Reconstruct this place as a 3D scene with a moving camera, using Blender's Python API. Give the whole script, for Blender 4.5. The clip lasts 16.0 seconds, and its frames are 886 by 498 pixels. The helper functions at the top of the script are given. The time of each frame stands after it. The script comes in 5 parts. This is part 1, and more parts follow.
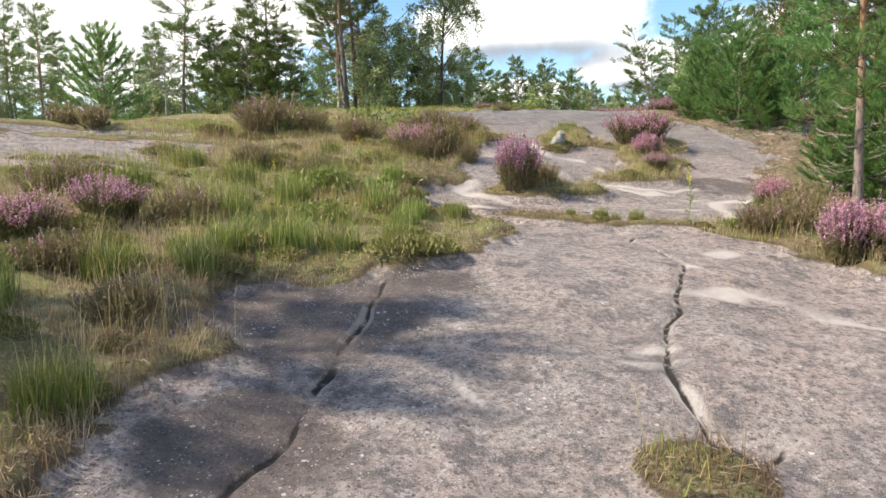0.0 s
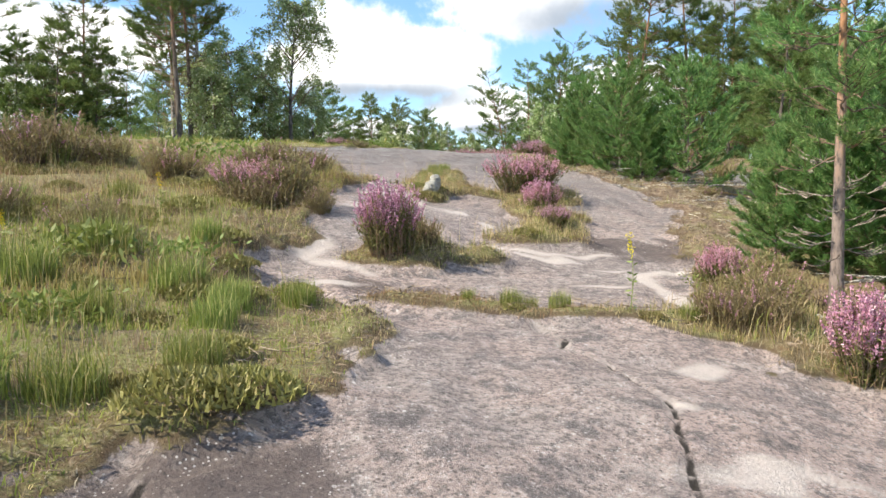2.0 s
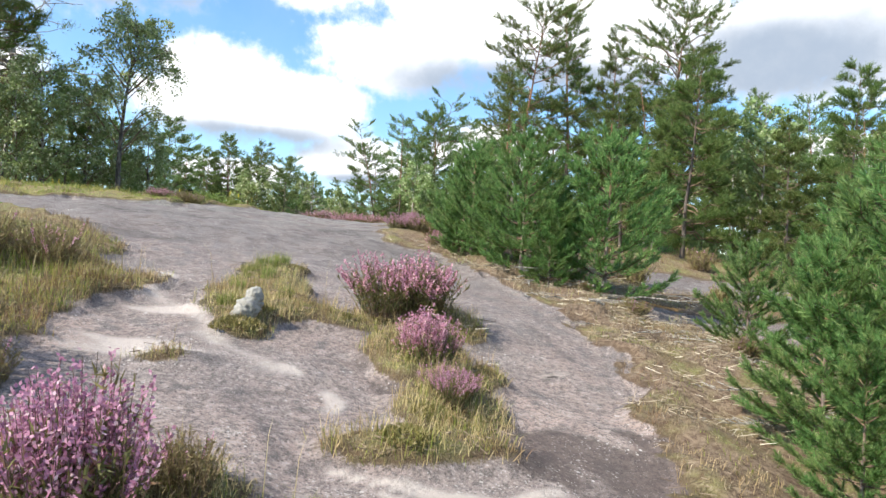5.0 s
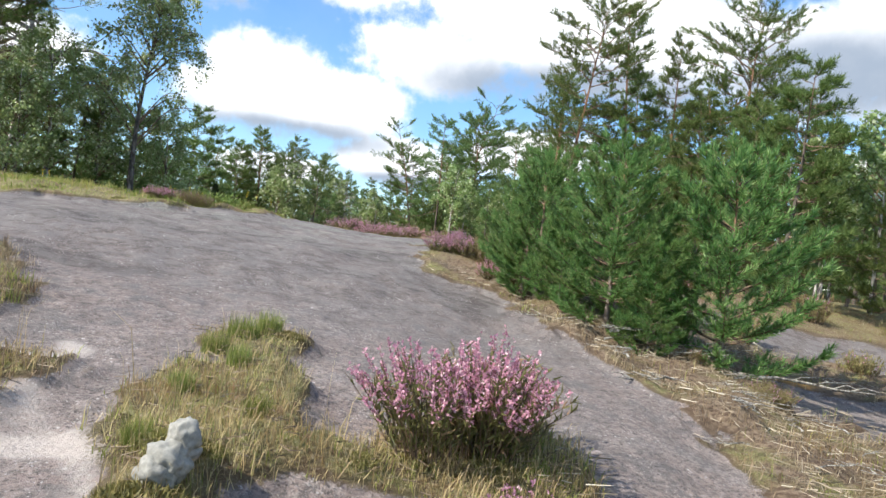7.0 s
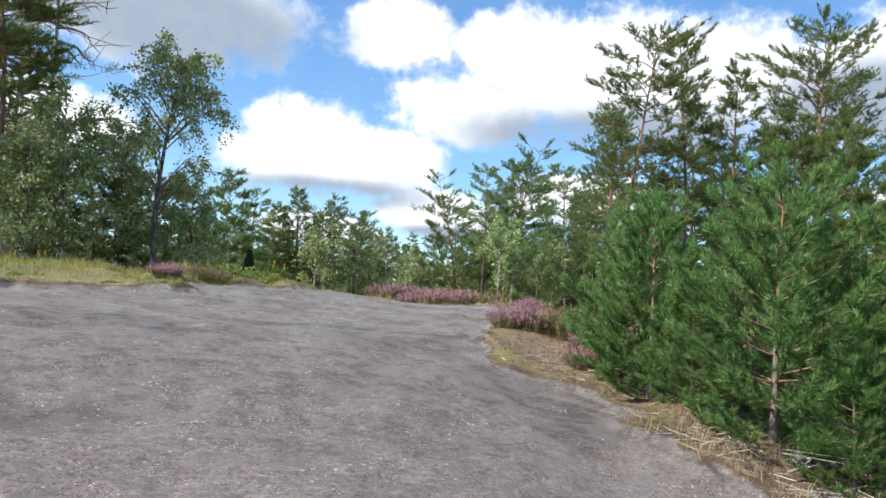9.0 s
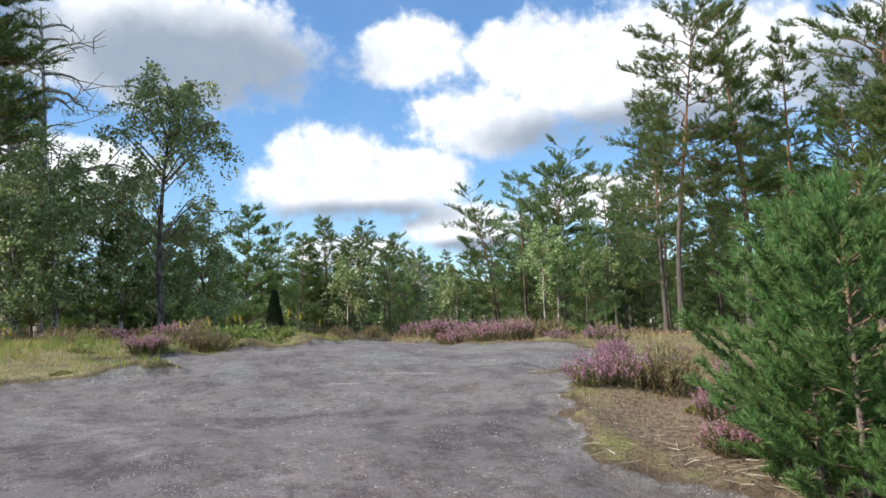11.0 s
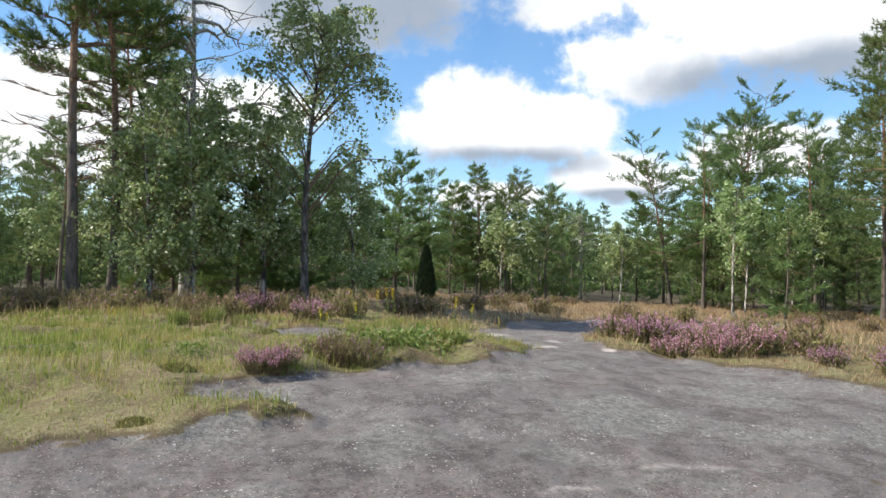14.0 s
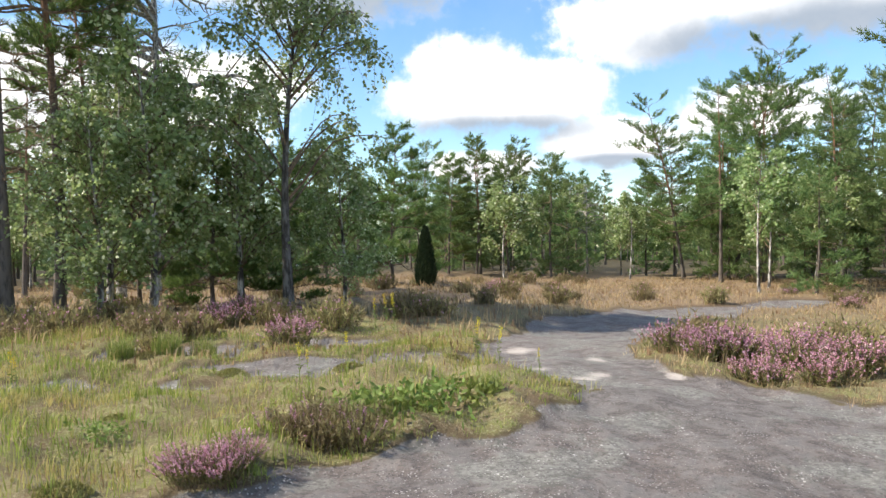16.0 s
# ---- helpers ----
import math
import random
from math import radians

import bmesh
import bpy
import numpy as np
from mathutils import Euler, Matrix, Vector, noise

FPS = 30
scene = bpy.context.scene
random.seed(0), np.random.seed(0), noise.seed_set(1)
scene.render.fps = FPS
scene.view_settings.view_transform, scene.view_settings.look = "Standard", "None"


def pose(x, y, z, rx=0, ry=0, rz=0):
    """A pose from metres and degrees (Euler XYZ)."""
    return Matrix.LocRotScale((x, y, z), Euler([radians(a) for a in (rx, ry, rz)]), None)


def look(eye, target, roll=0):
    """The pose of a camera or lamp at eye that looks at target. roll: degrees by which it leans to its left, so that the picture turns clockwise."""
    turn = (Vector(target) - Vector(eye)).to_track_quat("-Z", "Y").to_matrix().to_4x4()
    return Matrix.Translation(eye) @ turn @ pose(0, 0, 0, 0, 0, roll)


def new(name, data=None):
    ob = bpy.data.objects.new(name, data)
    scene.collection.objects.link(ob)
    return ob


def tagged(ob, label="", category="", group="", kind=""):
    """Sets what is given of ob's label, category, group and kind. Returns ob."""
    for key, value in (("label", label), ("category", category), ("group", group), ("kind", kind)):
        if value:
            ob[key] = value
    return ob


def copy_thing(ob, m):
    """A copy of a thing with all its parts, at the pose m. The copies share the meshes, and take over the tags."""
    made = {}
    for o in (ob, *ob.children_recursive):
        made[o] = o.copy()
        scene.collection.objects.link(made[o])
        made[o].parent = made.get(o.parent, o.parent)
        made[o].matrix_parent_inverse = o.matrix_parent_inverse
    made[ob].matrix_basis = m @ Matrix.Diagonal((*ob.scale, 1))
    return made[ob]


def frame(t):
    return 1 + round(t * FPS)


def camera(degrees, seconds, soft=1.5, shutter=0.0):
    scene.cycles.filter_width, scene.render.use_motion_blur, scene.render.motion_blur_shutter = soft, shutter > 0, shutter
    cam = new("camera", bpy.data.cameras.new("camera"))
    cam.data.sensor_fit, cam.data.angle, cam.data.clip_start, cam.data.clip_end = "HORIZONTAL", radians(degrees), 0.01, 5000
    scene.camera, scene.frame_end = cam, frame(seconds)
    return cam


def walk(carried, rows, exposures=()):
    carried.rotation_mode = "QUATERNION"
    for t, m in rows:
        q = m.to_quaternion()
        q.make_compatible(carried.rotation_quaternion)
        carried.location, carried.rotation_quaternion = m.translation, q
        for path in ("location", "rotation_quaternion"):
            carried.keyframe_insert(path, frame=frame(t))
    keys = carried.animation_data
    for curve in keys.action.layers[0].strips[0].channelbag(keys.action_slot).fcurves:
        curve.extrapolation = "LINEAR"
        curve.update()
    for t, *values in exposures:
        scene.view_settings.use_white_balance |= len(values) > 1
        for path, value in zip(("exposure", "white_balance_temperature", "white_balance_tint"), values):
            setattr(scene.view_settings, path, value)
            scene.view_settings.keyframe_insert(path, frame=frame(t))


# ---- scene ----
cam = camera(62.0, 16.0)
METRES, EYE, TILT, LEAN, TURN = 17.0, 1.4, -5.3, 1.5, 0.0
ROWS = [
    (0.0, 0.0, 0.0, 0.0, 0.0, 0.0, -0.0),
    (0.5, 0.0032, 0.0253, 0.0024, 1.88, -2.83, -0.2),
    (1.0, 0.0003, 0.0576, 0.0073, -4.7, -1.68, 0.7),
    (1.5, -0.0007, 0.094, 0.0162, -6.91, 1.09, 0.84),
    (2.0, 0.0041, 0.1236, 0.022, -11.58, 2.92, -0.05),
    (2.5, 0.0104, 0.1478, 0.0329, -20.04, 1.95, -0.02),
    (3.0, 0.0181, 0.1757, 0.0437, -21.58, 2.36, 1.44),
    (3.5, 0.0268, 0.2024, 0.0512, -22.25, 4.97, -2.02),
    (4.0, 0.0365, 0.2332, 0.0587, -22.99, 7.74, -1.86),
    (6.5, 0.0784, 0.3967, 0.1052, -20.37, 6.25, -5.36),
    (7.0, 0.088, 0.4289, 0.1143, -20.26, 7.2, -5.99),
    (7.5, 0.0961, 0.4525, 0.1229, -22.93, 6.17, -3.65),
    (8.0, 0.103, 0.4837, 0.1271, -15.83, 7.44, -2.19),
    (8.5, 0.1069, 0.5148, 0.1332, -16.35, 8.49, -1.88),
    (9.0, 0.1128, 0.5468, 0.1456, -16.51, 10.8, -3.45),
    (11.5, 0.1396, 0.6951, 0.191, -12.06, 11.76, 2.77),
    (12.0, 0.1357, 0.7239, 0.2027, -8.0, 10.73, -1.59),
    (12.5, 0.1313, 0.7522, 0.2126, -4.93, 10.7, -2.4),
    (13.0, 0.1248, 0.7762, 0.2206, -2.64, 8.74, -3.92),
    (13.5, 0.1279, 0.8012, 0.226, -3.84, 8.3, -1.83),
    (14.0, 0.1244, 0.8277, 0.2314, -2.36, 7.57, -2.67),
    (14.5, 0.1237, 0.8561, 0.2414, -3.27, 5.44, -1.84),
    (15.0, 0.1229, 0.8852, 0.2517, -1.67, 6.0, -0.02),
    (15.5, 0.1198, 0.9107, 0.2583, -2.79, 7.34, -1.23),
    (16.0, 0.1175, 0.94, 0.2635, -2.59, 5.3, -0.68),
]
walk(cam, [(t, pose(0, 0, EYE, TILT, LEAN, TURN) @ pose(METRES * x, METRES * y, METRES * z, 90 + pitch, roll, yaw)) for t, x, y, z, yaw, pitch, roll in ROWS],
     [(0.0, 0.72, 7050, 10), (2.0, 0.85, 6950, 10), (4.0, 0.85, 6700, 10), (7.0, 0.66, 6500, 10), (9.0, 0.55, 6450, 10), (11.5, 0.34, 6400, 10), (13.5, 0.44, 6550, 10),
      (14.5, 0.52, 6700, 10), (16.0, 0.74, 6850, 10)])
# ---- light ----
SUN_AZ, SUN_EL = -98.0, 43.0     # degrees from +y towards +x, and above the horizon
sun = new("sun", bpy.data.lights.new("sun", "SUN"))
sun.data.energy, sun.data.angle, sun.data.color = 5.0, radians(0.55), (1.0, 0.925, 0.81)
sun_way = Vector((math.sin(radians(SUN_AZ)) * math.cos(radians(SUN_EL)), math.cos(radians(SUN_AZ)) * math.cos(radians(SUN_EL)), math.sin(radians(SUN_EL))))
sun.matrix_world = look(sun_way * 60, (0, 0, 0))


def link(tree, a, b):
    tree.links.new(a, b)


def node(tree, kind, **values):
    n = tree.nodes.new(kind)
    for key, value in values.items():
        n.inputs[key.replace("_", " ")].default_value = value
    return n


def maths(tree, op, a, b=None, c=None):
    n = tree.nodes.new("ShaderNodeMath")
    n.operation = op
    for i, v in enumerate((a, b, c)):
        if v is None:
            continue
        if isinstance(v, (int, float)):
            n.inputs[i].default_value = v
        else:
            link(tree, v, n.inputs[i])
    return n.outputs[0]


def mix(tree, fac, a, b):
    n = tree.nodes.new("ShaderNodeMix")
    n.data_type = "RGBA"
    for sock, v in ((n.inputs[0], fac), (n.inputs[6], a), (n.inputs[7], b)):
        if isinstance(v, (int, float)):
            sock.default_value = v
        elif isinstance(v, tuple):
            sock.default_value = (*v, 1)
        else:
            link(tree, v, sock)
    return n.outputs[2]


def ramp(tree, fac, lo, hi, smooth=True):
    n = tree.nodes.new("ShaderNodeMapRange")
    n.interpolation_type = "SMOOTHSTEP" if smooth else "LINEAR"
    n.inputs[1].default_value, n.inputs[2].default_value = lo, hi
    link(tree, fac, n.inputs[0])
    return n.outputs[0]


def tex_noise(tree, vec, scale, detail=4.0, rough=0.55):
    n = tree.nodes.new("ShaderNodeTexNoise")
    n.inputs["Scale"].default_value, n.inputs["Detail"].default_value, n.inputs["Roughness"].default_value = scale, detail, rough
    if vec is not None:
        link(tree, vec, n.inputs["Vector"])
    return n.outputs["Fac"]


# cumulus clouds: (azimuth, elevation, half width, half height) in degrees
CLOUDS = ((6.5, 11.3, 8.6, 2.5), (4.2, 13.2, 4.6, 2.9), (11.5, 12.3, 4.5, 2.0), (30, 18.5, 16, 4.8), (17, 15.9, 6, 2.7),
          (15.3, 7.9, 5.2, 1.9), (-8, 21, 12.5, 4.2), (-12.5, 12.2, 5.0, 2.3), (12, 21.3, 5, 2.6), (20, 21, 6, 2.5),
          (-24, 10.5, 14, 4.5), (48, 17.5, 9, 4.6), (49, 9.6, 4.5, 1.3), (6, 6.3, 5, 1.2), (26, 9.5, 6, 2.0))
# their shaded undersides
SHADES = ((6.5, 9.0, 8, 1.5), (-5, 19.8, 13, 4.2), (28, 14.3, 14, 2.6), (-20, 21, 8, 3), (47, 16, 9, 3.6), (15.5, 6.4, 4.5, 0.8))


def cloudy_world():
    world = bpy.data.worlds.new("sky")
    scene.world = world
    world.use_nodes = True
    t = world.node_tree
    t.nodes.clear()
    sky = t.nodes.new("ShaderNodeTexSky")
    sky.sky_type, sky.sun_disc = "NISHITA", False
    sky.sun_elevation, sky.sun_rotation, sky.dust_density, sky.ozone_density = radians(SUN_EL), radians(SUN_AZ), 0.4, 2.5
    co = t.nodes.new("ShaderNodeTexCoord")
    sep = t.nodes.new("ShaderNodeSeparateXYZ")
    link(t, co.outputs["Generated"], sep.inputs[0])
    az = maths(t, "MULTIPLY", maths(t, "ARCTAN2", sep.outputs[0], sep.outputs[1]), 57.2958)
    el = maths(t, "MULTIPLY", maths(t, "ARCSINE", sep.outputs[2]), 57.2958)
    flat = t.nodes.new("ShaderNodeCombineXYZ")
    link(t, az, flat.inputs[0])
    link(t, el, flat.inputs[1])
    n1 = tex_noise(t, flat.outputs[0], 0.16, 6, 0.58)
    n2 = tex_noise(t, flat.outputs[0], 0.55, 5, 0.6)
    rough = maths(t, "ADD", maths(t, "MULTIPLY", maths(t, "SUBTRACT", n1, 0.5), 1.15), maths(t, "MULTIPLY", maths(t, "SUBTRACT", n2, 0.5), 0.75))

    def nearest(blobs):
        best = None
        for a, e, w, h in blobs:
            sub = t.nodes.new("ShaderNodeVectorMath")
            sub.operation = "SUBTRACT"
            link(t, flat.outputs[0], sub.inputs[0])
            sub.inputs[1].default_value = (a, e, 0)
            mul = t.nodes.new("ShaderNodeVectorMath")
            mul.operation = "MULTIPLY"
            link(t, sub.outputs[0], mul.inputs[0])
            mul.inputs[1].default_value = (1 / w, 1 / h, 0)
            length = t.nodes.new("ShaderNodeVectorMath")
            length.operation = "LENGTH"
            link(t, mul.outputs[0], length.inputs[0])
            best = length.outputs["Value"] if best is None else maths(t, "SMOOTH_MIN", best, length.outputs["Value"], 0.12)
        return best

    body = maths(t, "SUBTRACT", nearest(CLOUDS), rough)
    mask = ramp(t, body, 1.2, 0.72)
    far = ramp(t, maths(t, "ABSOLUTE", maths(t, "SUBTRACT", az, 10)), 42, 60)
    wide = maths(t, "MULTIPLY", ramp(t, maths(t, "ADD", tex_noise(t, co.outputs["Generated"], 2.6, 6, 0.6), 0), 0.5, 0.62), maths(t, "MAXIMUM", far, ramp(t, el, 27, 36)))
    mask = maths(t, "MAXIMUM", mask, wide)
    under = maths(t, "SUBTRACT", nearest(SHADES), maths(t, "MULTIPLY", rough, 0.6))
    grey = ramp(t, under, 1.25, 0.45)
    tone = mix(t, ramp(t, n2, 0.35, 0.7), (0.74, 0.78, 0.84), (1.05, 1.05, 1.05))
    tone = mix(t, maths(t, "MULTIPLY", grey, 0.92), tone, (0.25, 0.31, 0.40))
    blue = t.nodes.new("ShaderNodeVectorMath")
    blue.operation = "SCALE"
    blue.inputs["Scale"].default_value = 0.15
    vivid = t.nodes.new("ShaderNodeHueSaturation")
    vivid.inputs["Saturation"].default_value = 1.3
    link(t, sky.outputs[0], vivid.inputs["Color"])
    link(t, vivid.outputs[0], blue.inputs[0])
    veil = mix(t, maths(t, "MULTIPLY_ADD", n1, 0.16, 0.02), blue.outputs[0], (0.72, 0.78, 0.86))
    colour = mix(t, mask, veil, tone)
    bg = t.nodes.new("ShaderNodeBackground")
    link(t, colour, bg.inputs[0])
    bg.inputs[1].default_value = 1.0
    out = t.nodes.new("ShaderNodeOutputWorld")
    link(t, bg.outputs[0], out.inputs[0])


cloudy_world()


# ---- materials ----
def material(name):
    m = bpy.data.materials.new(name)
    m.use_nodes = True
    t = m.node_tree
    bsdf = t.nodes["Principled BSDF"]
    return m, t, bsdf


def bump(t, bsdf, height, strength, distance):
    b = t.nodes.new("ShaderNodeBump")
    b.inputs["Strength"].default_value, b.inputs["Distance"].default_value = strength, distance
    link(t, height, b.inputs["Height"])
    link(t, b.outputs[0], bsdf.inputs["Normal"])


def foliage(name, dark, light, tip=None, glow=0.3, per_tree=0.25, gloss=0.55, patch=None):
    """Leaves or needles: each piece takes its own tone between dark and light."""
    m, t, bsdf = material(name)
    geo = t.nodes.new("ShaderNodeNewGeometry")
    info = t.nodes.new("ShaderNodeObjectInfo")
    col = mix(t, geo.outputs["Random Per Island"], dark, light)
    if tip:
        col = mix(t, ramp(t, geo.outputs["Random Per Island"], 0.86, 0.93), col, tip)
    if patch:
        co = t.nodes.new("ShaderNodeTexCoord").outputs["Object"]
        drift = maths(t, "ADD", tex_noise(t, co, 1.3, 4, 0.6), maths(t, "MULTIPLY", maths(t, "SUBTRACT", geo.outputs["Random Per Island"], 0.5), 0.12))
        col = mix(t, ramp(t, drift, 0.48, 0.64), col, patch)
        fleck = maths(t, "ADD", tex_noise(t, co, 6.0, 3, 0.6), maths(t, "MULTIPLY", maths(t, "SUBTRACT", geo.outputs["Random Per Island"], 0.5), 0.1))
        col = mix(t, maths(t, "MULTIPLY", ramp(t, fleck, 0.52, 0.68), 0.45), col, tuple(c * 0.5 for c in dark))
        col = mix(t, maths(t, "MULTIPLY", ramp(t, fleck, 0.42, 0.3), 0.5), col, light)
        col = mix(t, maths(t, "MULTIPLY", ramp(t, drift, 0.42, 0.3), 0.35), col, tuple(c * 0.55 for c in dark))
    hsv = t.nodes.new("ShaderNodeHueSaturation")
    link(t, maths(t, "MULTIPLY_ADD", info.outputs["Random"], per_tree, 1 - per_tree / 2), hsv.inputs["Value"])
    link(t, maths(t, "MULTIPLY_ADD", info.outputs["Random"], 0.03, 0.485), hsv.inputs["Hue"])
    link(t, col, hsv.inputs["Color"])
    link(t, hsv.outputs[0], bsdf.inputs["Base Color"])
    bsdf.inputs["Roughness"].default_value = gloss
    bsdf.inputs["Specular IOR Level"].default_value = 0.35
    tr = t.nodes.new("ShaderNodeBsdfTranslucent")
    link(t, hsv.outputs[0], tr.inputs[0])
    ms = t.nodes.new("ShaderNodeMixShader")
    ms.inputs[0].default_value = glow
    link(t, bsdf.outputs[0], ms.inputs[1])
    link(t, tr.outputs[0], ms.inputs[2])
    link(t, ms.outputs[0], t.nodes["Material Output"].inputs["Surface"])
    return m


def bark(name, low, high, split=None, scale=18.0):
    """Bark in plates; with split = (z0, z1) the colour changes from low to high up the trunk."""
    m, t, bsdf = material(name)
    co = t.nodes.new("ShaderNodeTexCoord")
    mp = t.nodes.new("ShaderNodeMapping")
    mp.inputs["Scale"].default_value = (1, 1, 0.3)
    link(t, co.outputs["Object"], mp.inputs[0])
    plates = tex_noise(t, mp.outputs[0], scale, 5, 0.65)
    if split:
        sep = t.nodes.new("ShaderNodeSeparateXYZ")
        link(t, co.outputs["Object"], sep.inputs[0])
        h = maths(t, "ADD", sep.outputs[2], maths(t, "MULTIPLY", plates, 1.2))
        col = mix(t, ramp(t, h, *split), low, high)
    else:
        col = mix(t, ramp(t, plates, 0.42, 0.6), low, high)
    dark = mix(t, ramp(t, plates, 0.3, 0.55), tuple(c * 0.35 for c in low), col)
    link(t, dark, bsdf.inputs["Base Color"])
    bsdf.inputs["Roughness"].default_value = 0.9
    bump(t, bsdf, plates, 0.7, 0.02)
    return m


def plain(name, colour, rough=0.85, vary=0.35, scale=25.0):
    m, t, bsdf = material(name)
    co = t.nodes.new("ShaderNodeTexCoord")
    n = tex_noise(t, co.outputs["Object"], scale, 5, 0.6)
    col = mix(t, n, tuple(c * (1 - vary) for c in colour), tuple(min(1, c * (1 + vary)) for c in colour))
    link(t, col, bsdf.inputs["Base Color"])
    bsdf.inputs["Roughness"].default_value = rough
    bump(t, bsdf, n, 0.5, 0.01)
    return m


def attribute(t, name):
    a = t.nodes.new("ShaderNodeAttribute")
    a.attribute_name = name
    return a.outputs["Fac"]


def ground_material():
    m, t, bsdf = material("granite_and_heath_soil")
    co = t.nodes.new("ShaderNodeTexCoord").outputs["Object"]
    big = tex_noise(t, co, 0.7, 5, 0.6)
    mid = tex_noise(t, co, 5.0, 6, 0.65)
    fine = tex_noise(t, co, 60.0, 5, 0.7)
    grain = tex_noise(t, co, 230.0, 3, 0.7)
    rock = mix(t, ramp(t, big, 0.38, 0.62), (0.275, 0.229, 0.21), (0.385, 0.298, 0.262))
    rock = mix(t, ramp(t, mid, 0.5, 0.66), rock, (0.125, 0.11, 0.108))
    wide = tex_noise(t, co, 1.7, 5, 0.6)
    rock = mix(t, maths(t, "MULTIPLY", ramp(t, wide, 0.52, 0.64), 0.4), rock, (0.40, 0.35, 0.32))
    rock = mix(t, maths(t, "MULTIPLY", ramp(t, wide, 0.46, 0.34), 0.4), rock, (0.14, 0.12, 0.118))
    rock = mix(t, maths(t, "MULTIPLY", ramp(t, mid, 0.45, 0.3), 0.8), rock, (0.38, 0.335, 0.305))
    streak = tex_noise(t, co, 22.0, 6, 0.75)
    rock = mix(t, maths(t, "MULTIPLY", ramp(t, streak, 0.49, 0.6), 0.8), rock, (0.095, 0.085, 0.083))
    rock = mix(t, maths(t, "MULTIPLY", ramp(t, streak, 0.46, 0.36), 0.8), rock, (0.47, 0.41, 0.38))
    rock = mix(t, maths(t, "MULTIPLY", ramp(t, fine, 0.52, 0.62), 0.7), rock, (0.085, 0.08, 0.08))
    rock = mix(t, maths(t, "MULTIPLY", ramp(t, grain, 0.54, 0.64), 0.6), rock, (0.50, 0.47, 0.45))
    blot = tex_noise(t, co, 4.5, 7, 0.74)
    rock = mix(t, maths(t, "MULTIPLY", ramp(t, blot, 0.5, 0.6), maths(t, "MULTIPLY_ADD", attribute(t, "lichen"), 0.14, 0.16)), rock, (0.095, 0.08, 0.077))
    rock = mix(t, maths(t, "MULTIPLY", ramp(t, blot, 0.44, 0.34), 0.3), rock, (0.40, 0.355, 0.33))
    crust = maths(t, "MULTIPLY", ramp(t, maths(t, "ADD", wide, maths(t, "MULTIPLY", maths(t, "SUBTRACT", streak, 0.5), 0.25)), 0.5, 0.57), attribute(t, "crust"))
    stain = ramp(t, maths(t, "ADD", attribute(t, "stain"), maths(t, "MULTIPLY", maths(t, "SUBTRACT", mid, 0.5), 1.1)), 0.12, 0.6)
    rock = mix(t, maths(t, "MULTIPLY", stain, 0.75), rock, (0.085, 0.066, 0.06))
    rock = mix(t, maths(t, "MULTIPLY", attribute(t, "lichen"), 0.7), rock, mix(t, ramp(t, mid, 0.4, 0.6), (0.072, 0.065, 0.064), (0.19, 0.181, 0.174)))
    rock = mix(t, maths(t, "MULTIPLY", crust, 0.6), rock, mix(t, ramp(t, streak, 0.42, 0.58), (0.29, 0.295, 0.265), (0.15, 0.15, 0.135)))
    vor = t.nodes.new("ShaderNodeTexVoronoi")
    vor.inputs["Scale"].default_value = 17.0
    link(t, co, vor.inputs["Vector"])
    spots = ramp(t, maths(t, "ADD", vor.outputs["Distance"], maths(t, "MULTIPLY", streak, 0.3)), 0.32, 0.27)
    fleck = t.nodes.new("ShaderNodeTexVoronoi")
    fleck.inputs["Scale"].default_value = 47.0
    link(t, co, fleck.inputs["Vector"])
    small = maths(t, "MULTIPLY", ramp(t, maths(t, "ADD", fleck.outputs["Distance"], maths(t, "MULTIPLY", mid, 0.35)), 0.40, 0.34), 0.75)
    patchy = ramp(t, blot, 0.56, 0.42)
    rock = mix(t, maths(t, "MULTIPLY", maths(t, "MULTIPLY", spots, 0.85), maths(t, "MULTIPLY", ramp(t, wide, 0.42, 0.56), patchy)), rock, (0.64, 0.62, 0.59))
    pit = t.nodes.new("ShaderNodeTexVoronoi")
    pit.inputs["Scale"].default_value = 31.0
    link(t, co, pit.inputs["Vector"])
    rock = mix(t, maths(t, "MULTIPLY", ramp(t, maths(t, "ADD", pit.outputs["Distance"], maths(t, "MULTIPLY", streak, 0.5)), 0.50, 0.38), 0.7), rock, (0.055, 0.048, 0.047))
    rock = mix(t, maths(t, "MULTIPLY", small, maths(t, "MULTIPLY_ADD", patchy, 0.75, 0.25)), rock, (0.56, 0.54, 0.52))
    pale = maths(t, "ADD", attribute(t, "pale"), maths(t, "MULTIPLY", maths(t, "SUBTRACT", streak, 0.5), 1.3))
    pale = maths(t, "ADD", pale, maths(t, "MULTIPLY", maths(t, "SUBTRACT", mid, 0.5), 0.7))
    rock = mix(t, maths(t, "MULTIPLY", ramp(t, pale, 0.18, 0.85), maths(t, "MULTIPLY_ADD", fine, 0.9, 0.3)), rock, (0.57, 0.515, 0.47))
    split = maths(t, "ADD", attribute(t, "crack"), maths(t, "MULTIPLY", maths(t, "SUBTRACT", streak, 0.5), 0.35))
    halo = maths(t, "MULTIPLY", ramp(t, split, 0.45, 0.62), ramp(t, wide, 0.48, 0.56))
    rock = mix(t, maths(t, "MULTIPLY", halo, maths(t, "MULTIPLY_ADD", attribute(t, "lichen"), -0.4, 0.4)), rock, (0.52, 0.46, 0.41))
